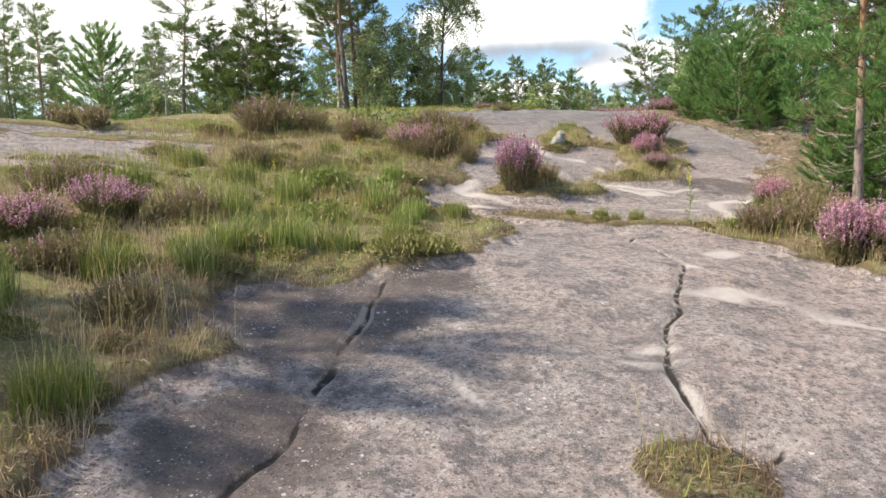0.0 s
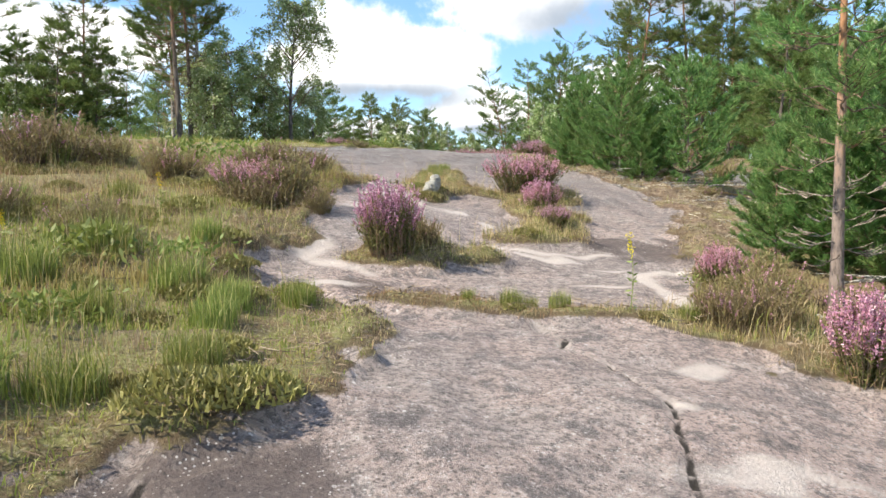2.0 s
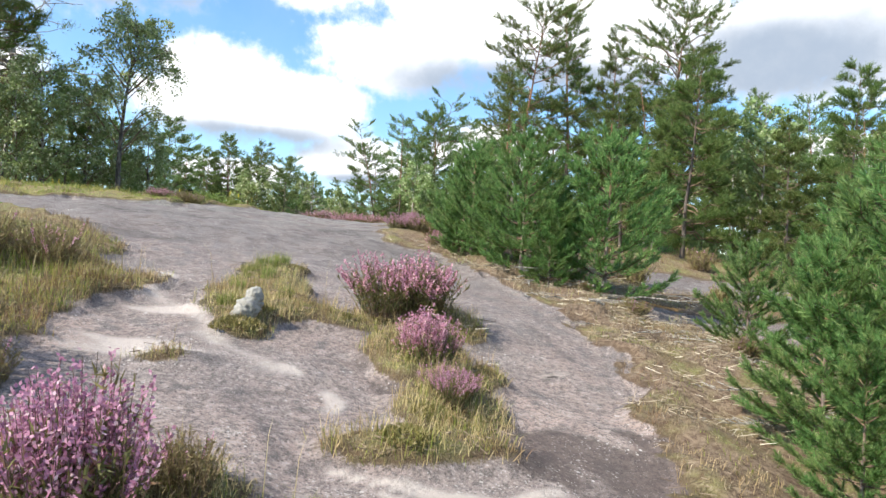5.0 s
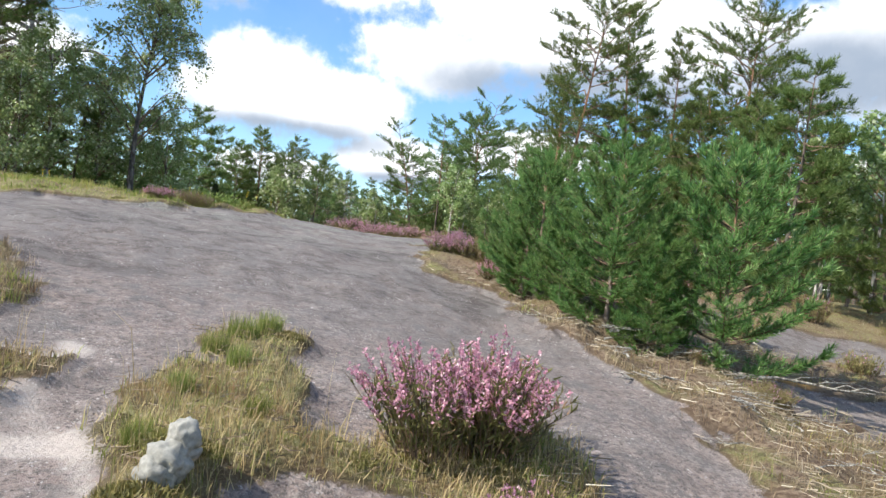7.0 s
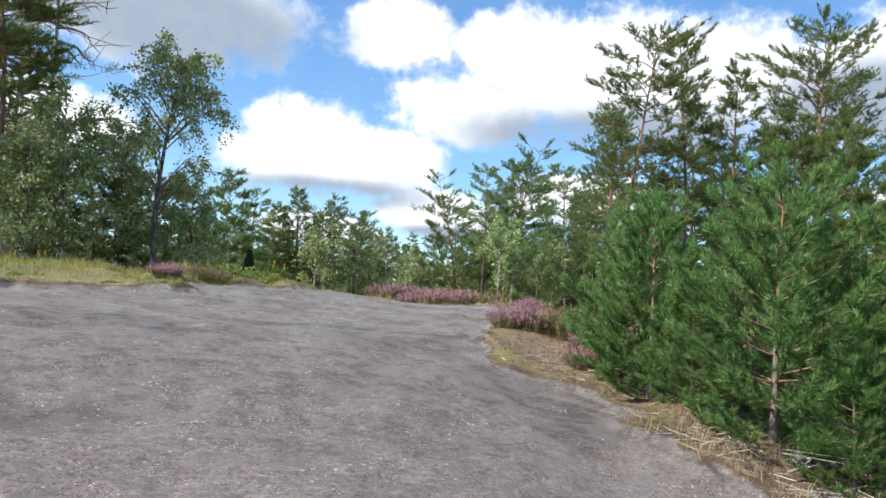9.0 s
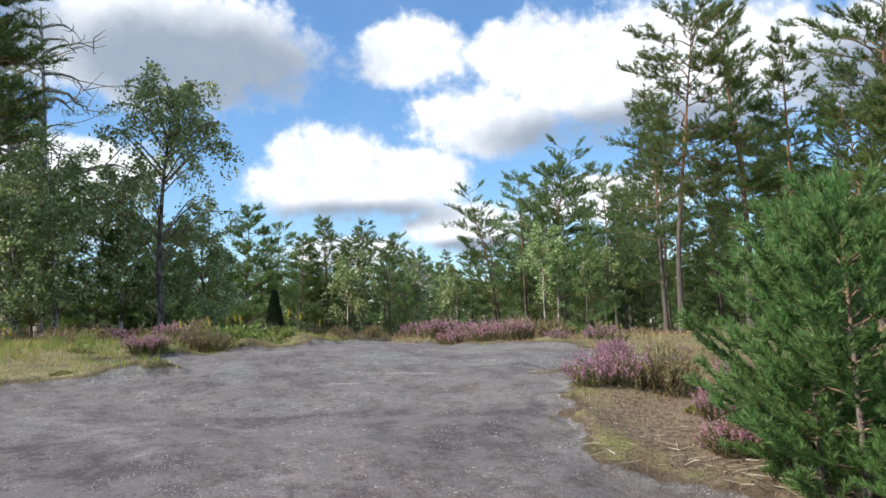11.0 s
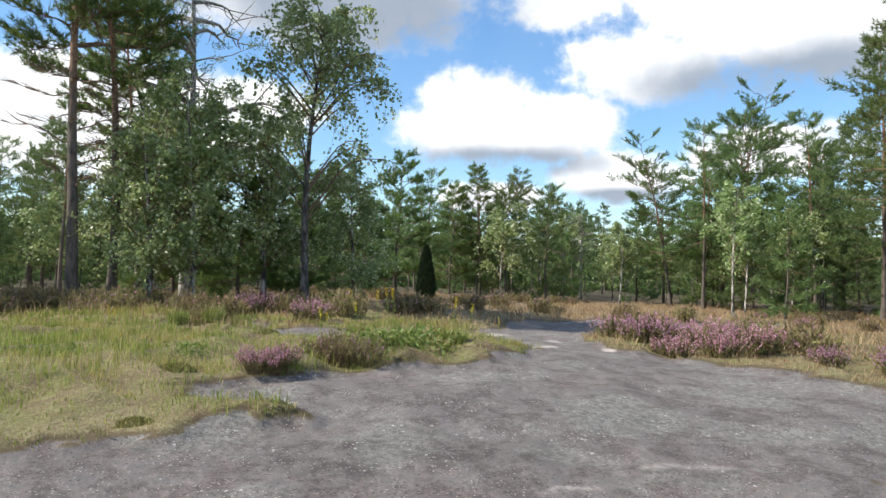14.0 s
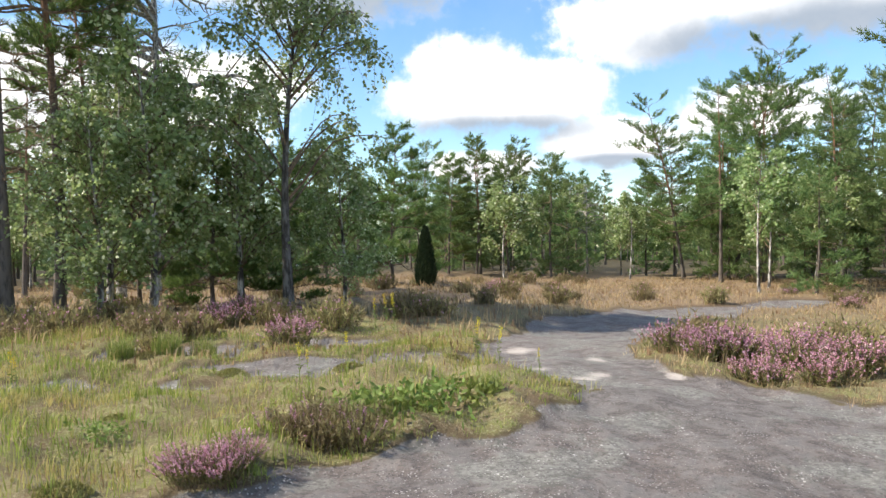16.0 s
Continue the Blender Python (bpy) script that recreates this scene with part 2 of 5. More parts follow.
    rock = mix(t, ramp(t, maths(t, "ADD", attribute(t, "crack"), maths(t, "MULTIPLY", maths(t, "SUBTRACT", mid, 0.5), 0.5)), 0.76, 0.9), rock, (0.03, 0.026, 0.022))
    soil = mix(t, ramp(t, mid, 0.4, 0.6), (0.16, 0.12, 0.06), (0.20, 0.205, 0.07))
    soil = mix(t, ramp(t, big, 0.5, 0.7), soil, (0.27, 0.235, 0.12))
    soil = mix(t, maths(t, "MULTIPLY", ramp(t, streak, 0.5, 0.62), 0.7), soil, (0.15, 0.09, 0.05))
    soil = mix(t, maths(t, "MULTIPLY", ramp(t, fine, 0.5, 0.62), 0.5), soil, (0.44, 0.39, 0.26))
    soil = mix(t, maths(t, "MULTIPLY", ramp(t, grain, 0.5, 0.62), 0.5), soil, (0.07, 0.05, 0.03))
    soil = mix(t, maths(t, "MULTIPLY", ramp(t, attribute(t, "heath"), 0.2, 0.8), 0.7), soil, (0.23, 0.15, 0.10))
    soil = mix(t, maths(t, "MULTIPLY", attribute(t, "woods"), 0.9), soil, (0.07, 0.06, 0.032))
    needles = mix(t, ramp(t, streak, 0.42, 0.6), (0.25, 0.19, 0.13), (0.11, 0.072, 0.048))
    soil = mix(t, maths(t, "MULTIPLY", attribute(t, "litter"), ramp(t, wide, 0.62, 0.45)), soil, needles)
    soil = mix(t, ramp(t, attribute(t, "ochre"), 0.2, 0.5), soil, (0.50, 0.28, 0.09))
    veg = maths(t, "ADD", attribute(t, "veg"), maths(t, "MULTIPLY", maths(t, "SUBTRACT", fine, 0.5), 0.5))
    soil = mix(t, maths(t, "MULTIPLY", ramp(t, veg, 0.95, 0.6), 0.7), soil, (0.085, 0.058, 0.036))
    link(t, mix(t, ramp(t, veg, 0.4, 0.56), rock, soil), bsdf.inputs["Base Color"])
    bsdf.inputs["Roughness"].default_value = 0.88
    bsdf.inputs["Specular IOR Level"].default_value = 0.3
    h = maths(t, "ADD", maths(t, "MULTIPLY", fine, 0.6), maths(t, "ADD", maths(t, "MULTIPLY", mid, 1.6), maths(t, "MULTIPLY", grain, 0.35)))
    bump(t, bsdf, h, 1.0, 0.022)
    return m


GROUND = ground_material()
PINE_BARK = bark("pine_bark", (0.12, 0.10, 0.085), (0.28, 0.15, 0.085), (3.4, 6.5))
PINE_BARK_YOUNG = bark("young_pine_bark", (0.22, 0.175, 0.15), (0.36, 0.19, 0.10), (1.3, 2.6), 48)
BRANCH_BARK = bark("branch_bark", (0.15, 0.11, 0.08), (0.24, 0.16, 0.10), None, 20)
DEAD_WOOD = bark("weathered_dead_wood", (0.17, 0.16, 0.145), (0.40, 0.39, 0.35), None, 30)
DARK_BIRCH_BARK = bark("dark_birch_bark", (0.06, 0.052, 0.045), (0.16, 0.15, 0.14), None, 12)
BIRCH_BARK = bark("birch_bark", (0.10, 0.09, 0.08), (0.52, 0.50, 0.47), None, 7)
NEEDLES = foliage("pine_needles", (0.08, 0.135, 0.036), (0.175, 0.245, 0.07), (0.24, 0.29, 0.10), 0.45)
NEEDLES_YOUNG = foliage("young_pine_needles", (0.10, 0.20, 0.06), (0.24, 0.40, 0.125), (0.37, 0.50, 0.20), 0.55)
# the pine needles again, coloured brighter to offset shade within the dense wood
NEEDLES_FAR_BRIGHT = foliage("far_pine_needles_brightened", (0.10, 0.165, 0.058), (0.195, 0.275, 0.10), (0.27, 0.33, 0.14), 0.5, 0.45)
NEEDLES_JUNIPER = foliage("juniper_needles", (0.012, 0.03, 0.012), (0.03, 0.05, 0.02), None, 0.15)
BIRCH_LEAF = foliage("birch_leaves", (0.20, 0.28, 0.10), (0.40, 0.49, 0.22), (0.64, 0.68, 0.48), 0.5, 0.2, 0.32)
GRASS_GREEN = foliage("green_grass", (0.16, 0.225, 0.04), (0.34, 0.40, 0.09), (0.55, 0.47, 0.22), 0.4, 0.25, 0.55, (0.46, 0.39, 0.15))
GRASS_LITTER = foliage("pine_litter_straw", (0.17, 0.12, 0.07), (0.46, 0.37, 0.24), (0.60, 0.53, 0.38), 0.25, 0.25, 0.6, (0.19, 0.12, 0.065))
GRASS_DARK = foliage("tussock_grass", (0.11, 0.155, 0.035), (0.29, 0.33, 0.085), (0.50, 0.44, 0.20), 0.35)
MOSS_GREEN = foliage("moss", (0.13, 0.125, 0.035), (0.27, 0.25, 0.085), (0.36, 0.30, 0.14), 0.2)
GRASS_DRY = foliage("dry_grass", (0.34, 0.25, 0.12), (0.62, 0.51, 0.29), (0.27, 0.28, 0.10), 0.35, 0.25, 0.6, (0.27, 0.17, 0.09))
HEATHER_LEAF = foliage("heather_leaves", (0.11, 0.13, 0.04), (0.25, 0.24, 0.09), (0.33, 0.22, 0.13), 0.35)
HEATHER_BROWN = foliage("faded_heather", (0.165, 0.145, 0.06), (0.35, 0.285, 0.145), (0.26, 0.27, 0.09), 0.35)
HEATHER_PINK = foliage("heather_flowers", (0.42, 0.18, 0.28), (0.66, 0.38, 0.48), (0.76, 0.56, 0.60), 0.35)
YELLOW = foliage("yellow_flowers", (0.55, 0.42, 0.02), (0.75, 0.62, 0.05), None, 0.3)
HERB_LEAF = foliage("herb_leaves", (0.10, 0.15, 0.03), (0.23, 0.29, 0.075), None, 0.35)
LICHEN_STONE = plain("lichen_covered_stone", (0.25, 0.25, 0.225), 0.9, 0.8, 40)


# ---- mesh building ----
rng = np.random.default_rng(7)


class Geo:
    """Vertices and faces, gathered before they become one mesh."""

    def __init__(self):
        self.v, self.f, self.n = [], [], 0

    def add(self, v, f):
        v, f = np.asarray(v, float), np.asarray(f, int)
        self.v.append(v)
        self.f.append(f + self.n)
        self.n += len(v)

    def mesh(self, name, mat, smooth=False):
        me = bpy.data.meshes.new(name)
        v = np.concatenate(self.v)
        loops = np.concatenate([f.ravel() for f in self.f])
        sizes = np.concatenate([np.full(len(f), f.shape[1]) for f in self.f])
        me.vertices.add(len(v))
        me.vertices.foreach_set("co", v.ravel())
        me.loops.add(len(loops))
        me.loops.foreach_set("vertex_index", loops.astype(np.int32))
        me.polygons.add(len(sizes))
        me.polygons.foreach_set("loop_start", np.concatenate([[0], np.cumsum(sizes)[:-1]]).astype(np.int32))
        me.update(calc_edges=True)
        me.polygons.foreach_set("use_smooth", np.full(len(sizes), smooth))
        me.validate()
        me.materials.append(mat)
        return me


def part(name, geo, mat, parent, label="", smooth=False):
    me = geo.mesh(name, mat, smooth) if isinstance(geo, Geo) else geo
    ob = new(name, me)
    ob.parent = parent
    if label:
        ob["label"] = label
    return ob


def empty(name):
    ob = new(name)
    ob.empty_display_size = 0.2
    return ob


def unit(a):
    a = np.asarray(a, float)
    return a / np.maximum(np.linalg.norm(a, axis=-1, keepdims=True), 1e-9)


def tube(geo, path, radii, sides=6):
    path, radii = np.asarray(path, float), np.asarray(radii, float)
    along = unit(np.gradient(path, axis=0))
    ref = np.array([0.0, 0.0, 1.0]) if abs(along[0][2]) < 0.9 else np.array([1.0, 0.0, 0.0])
    a = unit(np.cross(along, ref))
    b = np.cross(along, a)
    ang = np.linspace(0, 2 * np.pi, sides, endpoint=False)
    ring = path[:, None] + radii[:, None, None] * (np.cos(ang)[None, :, None] * a[:, None] + np.sin(ang)[None, :, None] * b[:, None])
    n = len(path)
    i, j = np.meshgrid(np.arange(n - 1), np.arange(sides), indexing="ij")
    k = (j + 1) % sides
    quads = np.stack([i * sides + j, i * sides + k, (i + 1) * sides + k, (i + 1) * sides + j], -1).reshape(-1, 4)
    geo.add(ring.reshape(-1, 3), quads)


def blades(geo, p, d, length, width, bend=0.0, leaf=False):
    """Thin pieces from the points p along d: one triangle each, or a pointed leaf of two."""
    p, d = np.asarray(p, float), unit(d)
    n = len(p)
    side = unit(np.cross(d, rng.normal(size=(n, 3))))
    length = np.broadcast_to(length, n)[:, None]
    width = np.broadcast_to(width, n)[:, None]
    tip = p + d * length
    tip[:, 2] -= bend * length[:, 0]
    if leaf:
        mid = p + d * length * 0.45
        v = np.stack([p, mid + side * width / 2, tip, mid - side * width / 2], 1).reshape(-1, 3)
        f = np.arange(4 * n).reshape(-1, 4)
    else:
        v = np.stack([p - side * width / 2, p + side * width / 2, tip], 1).reshape(-1, 3)
        f = np.arange(3 * n).reshape(-1, 3)
    geo.add(v, f)


# ---- the ground ----
LINE_Y = (-60, -6, 0, 3.4, 6.2, 8.5, 10.5, 12.7, 15, 18, 20, 24, 30, 60, 400)
LEFT = (-3.0, -0.2, 0.3, 0.85, 1.45, 1.88, 2.2, 2.45, 2.72, 2.98, 3.1, 3.18, 3.15, 3.0, 3.0)
SPINE = (-4.0, -0.75, -0.05, 0.48, 0.92, 1.40, 1.82, 2.24, 2.62, 2.98, 3.2, 3.22, 3.2, 3.0, 3.0)
RIGHT = (-4.5, -1.1, -0.35, 0.15, 0.78, 1.1, 1.5, 1.92, 2.4, 2.85, 3.02, 3.1, 3.05, 3.0, 3.0)


def profile(y, heights):
    k, h = np.array(LINE_Y, float), np.array(heights, float)
    s = np.gradient(h, k)
    y = np.clip(y, k[0], k[-1])
    i = np.clip(np.searchsorted(k, y) - 1, 0, len(k) - 2)
    w = k[i + 1] - k[i]
    u = (y - k[i]) / w
    return (h[i] * (2 * u**3 - 3 * u**2 + 1) + s[i] * w * (u**3 - 2 * u**2 + u) + h[i + 1] * (3 * u**2 - 2 * u**3) + s[i + 1] * w * (u**3 - u**2))


def waves(x, y, seed, count=14, lo=0.6, hi=3.0):
    """Smooth irregular swell, about -1 to 1."""
    r = np.random.default_rng(seed)
    total = np.zeros_like(np.asarray(x, float))
    for _ in range(count):
        f, a, p = r.uniform(lo, hi), r.uniform(0, 2 * np.pi), r.uniform(0, 6.28)
        total = total + np.sin(f * (x * math.cos(a) + y * math.sin(a)) + p + 0.8 * np.sin(0.7 * f * (x * math.sin(a) - y * math.cos(a)) + p * 2))
    return total / math.sqrt(count)


# outline of the bare granite, up its left side and back down its right
ROCK = ((-1.7, -4), (-1.35, 1.2), (-1.2, 2.2), (-1.08, 2.5), (-1.02, 3.15), (-1.4, 3.65), (-0.95, 4.24), (-0.34, 4.42), (0.1, 5.0), (0.5, 5.8),
        (0.5, 6.4), (-0.2, 6.8), (-0.25, 7.3), (0.05, 8.0), (0.25, 8.7), (0.4, 9.5), (0.6, 10.4), (1.0, 11.0), (0.65, 11.7), (0.75, 12.4), (0.4, 13.2), (-0.6, 14.2),
        (-1.6, 15.4), (-2.2, 16.6), (-1.0, 17.6), (0.15, 18.1), (0.75, 18.4), (1.5, 18.85), (0.75, 19.2), (1.1, 19.75), (1.6, 20.15), (2.75, 20.65),
        (3.45, 21.7), (2.75, 22.6), (2.7, 23.7), (3.0, 25.3), (4.2, 28), (6.5, 31), (10, 33.5), (13, 36), (12.5, 34), (9.5, 31.5), (6.8, 28.5), (5.1, 25.5),
        (4.4, 24), (4.45, 22.9), (5.0, 22.2), (5.5, 21.5), (5.8, 20.3), (6.2, 19.3), (6.8, 18.6), (5.6, 18.2), (4.85, 17.5), (4.4, 16.4),
        (4.3, 15.6), (4.75, 14.8), (4.72, 13.2), (4.75, 11.6), (4.7, 10.6), (4.3, 9.6), (3.8, 8.6), (3.3, 7.8), (2.85, 7.1), (2.6, 6.4), (2.5, 5.9),
        (2.5, 5.4), (2.9, 4.9), (4.2, 4.2), (6, 3.5), (6, -4))
# pads of soil and moss on the rock, and bare slabs in the heath: x, y, half sizes, turn
PADS = ((0.9, 6.55, 0.4, 0.14, -8), (1.3, 6.4, 0.45, 0.16, -10), (1.85, 6.3, 0.5, 0.15, -8), (2.4, 6.15, 0.4, 0.2, -10), (0.82, 7.6, 0.42, 0.26, 0), (1.15, 8.0, 0.25, 0.14, 0),
        (1.45, 7.65, 0.26, 0.15, 10), (2.15, 8.4, 0.45, 0.13, -8), (2.55, 8.9, 0.36, 0.32, 20), (2.7, 9.6, 0.42, 0.5, 0), (2.85, 10.5, 0.5, 0.4, 10), (2.2, 10.35, 0.5, 0.22, -10),
        (1.75, 10.7, 0.42, 0.7, -10), (1.93, 11.6, 0.36, 0.35, 0), (1.56, 10.0, 0.22, 0.25, 0), (0.85, 2.4, 0.2, 0.16, 0), (1.05, 9.4, 0.13, 0.08, 0), (5.4, 18.1, 0.6, 0.25, 0))
SLABS = ((-4.2, 8.2, 1.5, 0.9, 10), (-3.0, 7.1, 0.9, 0.22, 6), (-4.6, 9.7, 1.6, 0.3, 4), (-2.9, 9.0, 0.7, 0.2, -4), (-3.4, 11.2, 1.2, 0.25, 0), (-5.2, 6.9, 1.3, 0.5, 0), (7.9, 12.3, 1.6, 0.8, -20), (9.5, 14.5, 2.0, 0.8, -20), (0.0, 24.2, 1.5, 0.5, 10),
         (1.2, 22.9, 1.1, 0.4, 5), (-0.9, 22.2, 1.2, 0.25, 0), (7.5, 24.5, 1.2, 0.4, 0))


def outline_distance(x, y):
    """Distance to the edge of the bare granite, positive inside."""
    p = np.array(ROCK)
    q = np.roll(p, -1, axis=0)
    best = np.full(x.shape, 1e9)
    inside = np.zeros(x.shape, bool)
    for (ax, ay), (bx, by) in zip(p, q):
        dx, dy = bx - ax, by - ay
        u = np.clip(((x - ax) * dx + (y - ay) * dy) / (dx * dx + dy * dy), 0, 1)
        best = np.minimum(best, np.hypot(x - ax - u * dx, y - ay - u * dy))
        cross = ((ay > y) != (by > y)) & (x < (bx - ax) * (y - ay) / (by - ay + 1e-12) + ax)
        inside ^= cross
    return np.where(inside, best, -best)


def spot(x, y, px, py, rx, ry, turn):
    c, s = math.cos(radians(turn)), math.sin(radians(turn))
    u, v = (x - px) * c + (y - py) * s, -(x - px) * s + (y - py) * c
    return 1 - np.hypot(u / rx, v / ry)


def cover(x, y):
    """Plant cover: 1 on soil, 0 on bare granite, with a ragged edge."""
    x, y = np.asarray(x, float), np.asarray(y, float)
    rag = 0.085 * waves(x, y, 3, 16, 3, 14) + 0.05 * waves(x, y, 5, 14, 14, 40) + 0.08 * waves(x, y, 4, 8, 1, 3)
    c = -(outline_distance(x, y) + rag) / 0.12
    for px, py, rx, ry, a in PADS:
        c = np.maximum(c, (spot(x, y, px, py, rx, ry, a) + rag * 1.6) * min(rx, ry) / 0.09)
    for px, py, rx, ry, a in SLABS:
        c = np.minimum(c, -(spot(x, y, px, py, rx, ry, a) + rag * 2.5) * min(rx, ry) / 0.1)
    return np.clip(c * 0.5 + 0.5, 0, 1)


CRACKS = (((1.44, 6.2), (1.52, 5.6), (1.62, 5.0), (1.4, 4.4), (1.27, 3.98), (1.08, 3.6), (1.0, 3.3), (0.98, 2.7), (0.8, 2.2), (0.75, 1.5)),
          ((-0.34, 4.4), (-0.42, 3.9), (-0.47, 3.45), (-0.62, 2.5), (-0.72, 2.1), (-0.95, 1.3)),
          ((1.04, 2.67), (1.1, 2.55), (1.2, 2.6), (1.3, 2.72)), ((3.39, 9.66), (3.6, 9.67), (3.77, 9.72)), ((2.03, 19.37), (2.29, 19.23), (2.54, 19.0)), ((2.45, 9.0), (2.75, 9.05), (3.0, 9.2)), ((0.55, 6.6), (0.62, 6.85), (0.9, 7.1)),
          ((1.3, 6.65), (1.38, 6.95)), ((0.8, 14.6), (1.3, 14.9), (1.6, 15.0)))
PALE = ((1.6, 4.85, 0.13, 0.1, 0), (2.05, 5.4, 0.2, 0.14, 0), (1.75, 4.35, 0.4, 0.07, -10), (2.4, 4.0, 0.6, 0.07, -35), (0.24, 7.75, 0.12, 0.25, 5),
        (0.3, 6.95, 0.3, 0.08, 0), (2.2, 7.05, 0.35, 0.07, 0), (2.15, 7.95, 0.55, 0.09, -25), (2.5, 7.55, 0.25, 0.07, 0),
        (0.9, 9.6, 0.6, 0.22, -12), (1.2, 10.4, 0.5, 0.18, -10), (0.85, 11.3, 0.4, 0.12, -10), (1.7, 9.3, 0.16, 0.12, 0), (1.9, 9.0, 0.1, 0.2, 0),
        (3.0, 22.9, 0.45, 0.1, 12), (3.6, 22.6, 0.2, 0.12, 30),
        (4.4, 22.75, 0.12, 0.3, 10), (3.2, 24.5, 0.5, 0.12, -15), (4.1, 23.8, 0.3, 0.12, 0), (0.1, 3.0, 0.05, 0.3, 0),
        (1.0, 3.45, 0.16, 0.06, 0), (0.95, 1.9, 0.12, 0.2, 0), (3.9, 26.2, 0.5, 0.2, 20), (1.0, 3.0, 0.06, 0.3, 10))

# bleached seams where soil has washed off the rock: points, half width, strength
SEAMS = ((((3.3, 7.37), (3.02, 7.54), (2.69, 7.4), (2.65, 7.04), (2.68, 6.7)), 0.1, 1.0), (((1.74, 8.27), (1.98, 8.19), (2.18, 8.03), (2.43, 7.99), (2.77, 8.08)), 0.07, 0.9),
         (((0.17, 8.13), (0.3, 8.02), (0.3, 7.77), (0.15, 7.65), (0.4, 7.44), (0.63, 7.26)), 0.11, 0.8), (((0.94, 10.98), (1.21, 10.41), (1.4, 9.65), (1.62, 9.24)), 0.14, 0.55),
         (((-0.31, 17.97), (0.52, 17.27), (1.35, 16.5), (1.94, 15.68), (2.46, 15.34)), 0.16, 0.3), (((1.2, 4.42), (1.56, 4.33), (1.89, 4.43), (2.5, 3.9)), 0.09, 0.5),
         (((0.6, 3.45), (0.96, 3.3), (1.15, 3.3)), 0.05, 0.6), (((3.4, 18.26), (3.65, 18.3), (3.95, 18.38)), 0.06, 0.5), (((2.8, 17.98), (3.07, 17.99)), 0.05, 0.5))

# dark growth of algae and lichen
STAINS = ((-1.0, 3.6, 0.9, 0.75, 10), (-0.75, 3.7, 0.9, 0.8, 20), (-0.2, 4.3, 0.8, 0.4, 30), (-0.75, 2.5, 0.5, 0.7, 0), (2.6, 9.2, 0.4, 1.2, 10), (3.2, 8.3, 0.9, 0.5, -30), (0.4, 13.6, 1.4, 0.35, -15),
          (1.0, 15.8, 1.6, 0.5, -10), (2.2, 18.4, 1.4, 0.3, 8), (3.6, 16.3, 0.9, 0.6, 0), (0.6, 6.9, 0.5, 0.25, 0), (4.2, 14.2, 0.4, 1.0, 0), (2.6, 16.9, 1.2, 0.25, 5))


def line_distance(x, y, line):
    best = np.full(np.shape(x), 1e9)
    for (ax, ay), (bx, by) in zip(line, line[1:]):
        dx, dy = bx - ax, by - ay
        u = np.clip(((x - ax) * dx + (y - ay) * dy) / (dx * dx + dy * dy), 0, 1)
        best = np.minimum(best, np.hypot(x - ax - u * dx, y - ay - u * dy))
    return best


def base_height(x, y):
    """Three long profiles of the outcrop, joined across by a parabola."""
    u = np.clip(x, -7, 8)
    u = u + 0.15 * (np.clip(x, -30, 30) - u)
    l, s, r = profile(y, LEFT), profile(y, SPINE), profile(y, RIGHT)
    q = (l * (u - 1.8) * (u - 6) / (5.8 * 10) + s * (u + 4) * (u - 6) / (5.8 * -4.2) + r * (u + 4) * (u - 1.8) / (10 * 4.2))
    edge = np.clip((np.abs(x - 1.5) - 8) / 25, 0, 1)
    q = q * (1 - edge) + (np.clip(s, 1.2, 3.1)) * edge
    near = np.clip(1 - np.maximum(np.abs(x - 1.5) - 8, 0) / 20, 0, 1)
    return q + near * (0.035 * waves(x, y, 11, 12, 0.7, 2.2) + 0.016 * waves(x, y, 12, 16, 3, 8) + 0.004 * waves(x, y, 13, 16, 10, 24))


def ground(x, y):
    """Height of the ground at x, y."""
    x, y = np.asarray(x, float), np.asarray(y, float)
    near = np.clip(1 - np.maximum(np.abs(x - 1.5) - 8, 0) / 10, 0, 1)
    c = cover(x, y)
    return base_height(x, y) + near * c * (0.08 + 0.035 * waves(x, y, 21, 12, 3, 9))


def height(x, y):
    return float(ground(np.array([x]), np.array([y]))[0])


def graded(lo, hi, step, far, growth=1.16):
    line = list(np.arange(lo, hi, step))
    s, a, b = step, lo, hi
    left, right = [], []
    while a > -far or b < far:
        s *= growth
        a, b = a - s, b + s
        left.append(a), right.append(b)
    return np.array(left[::-1] + line + [hi] + right)


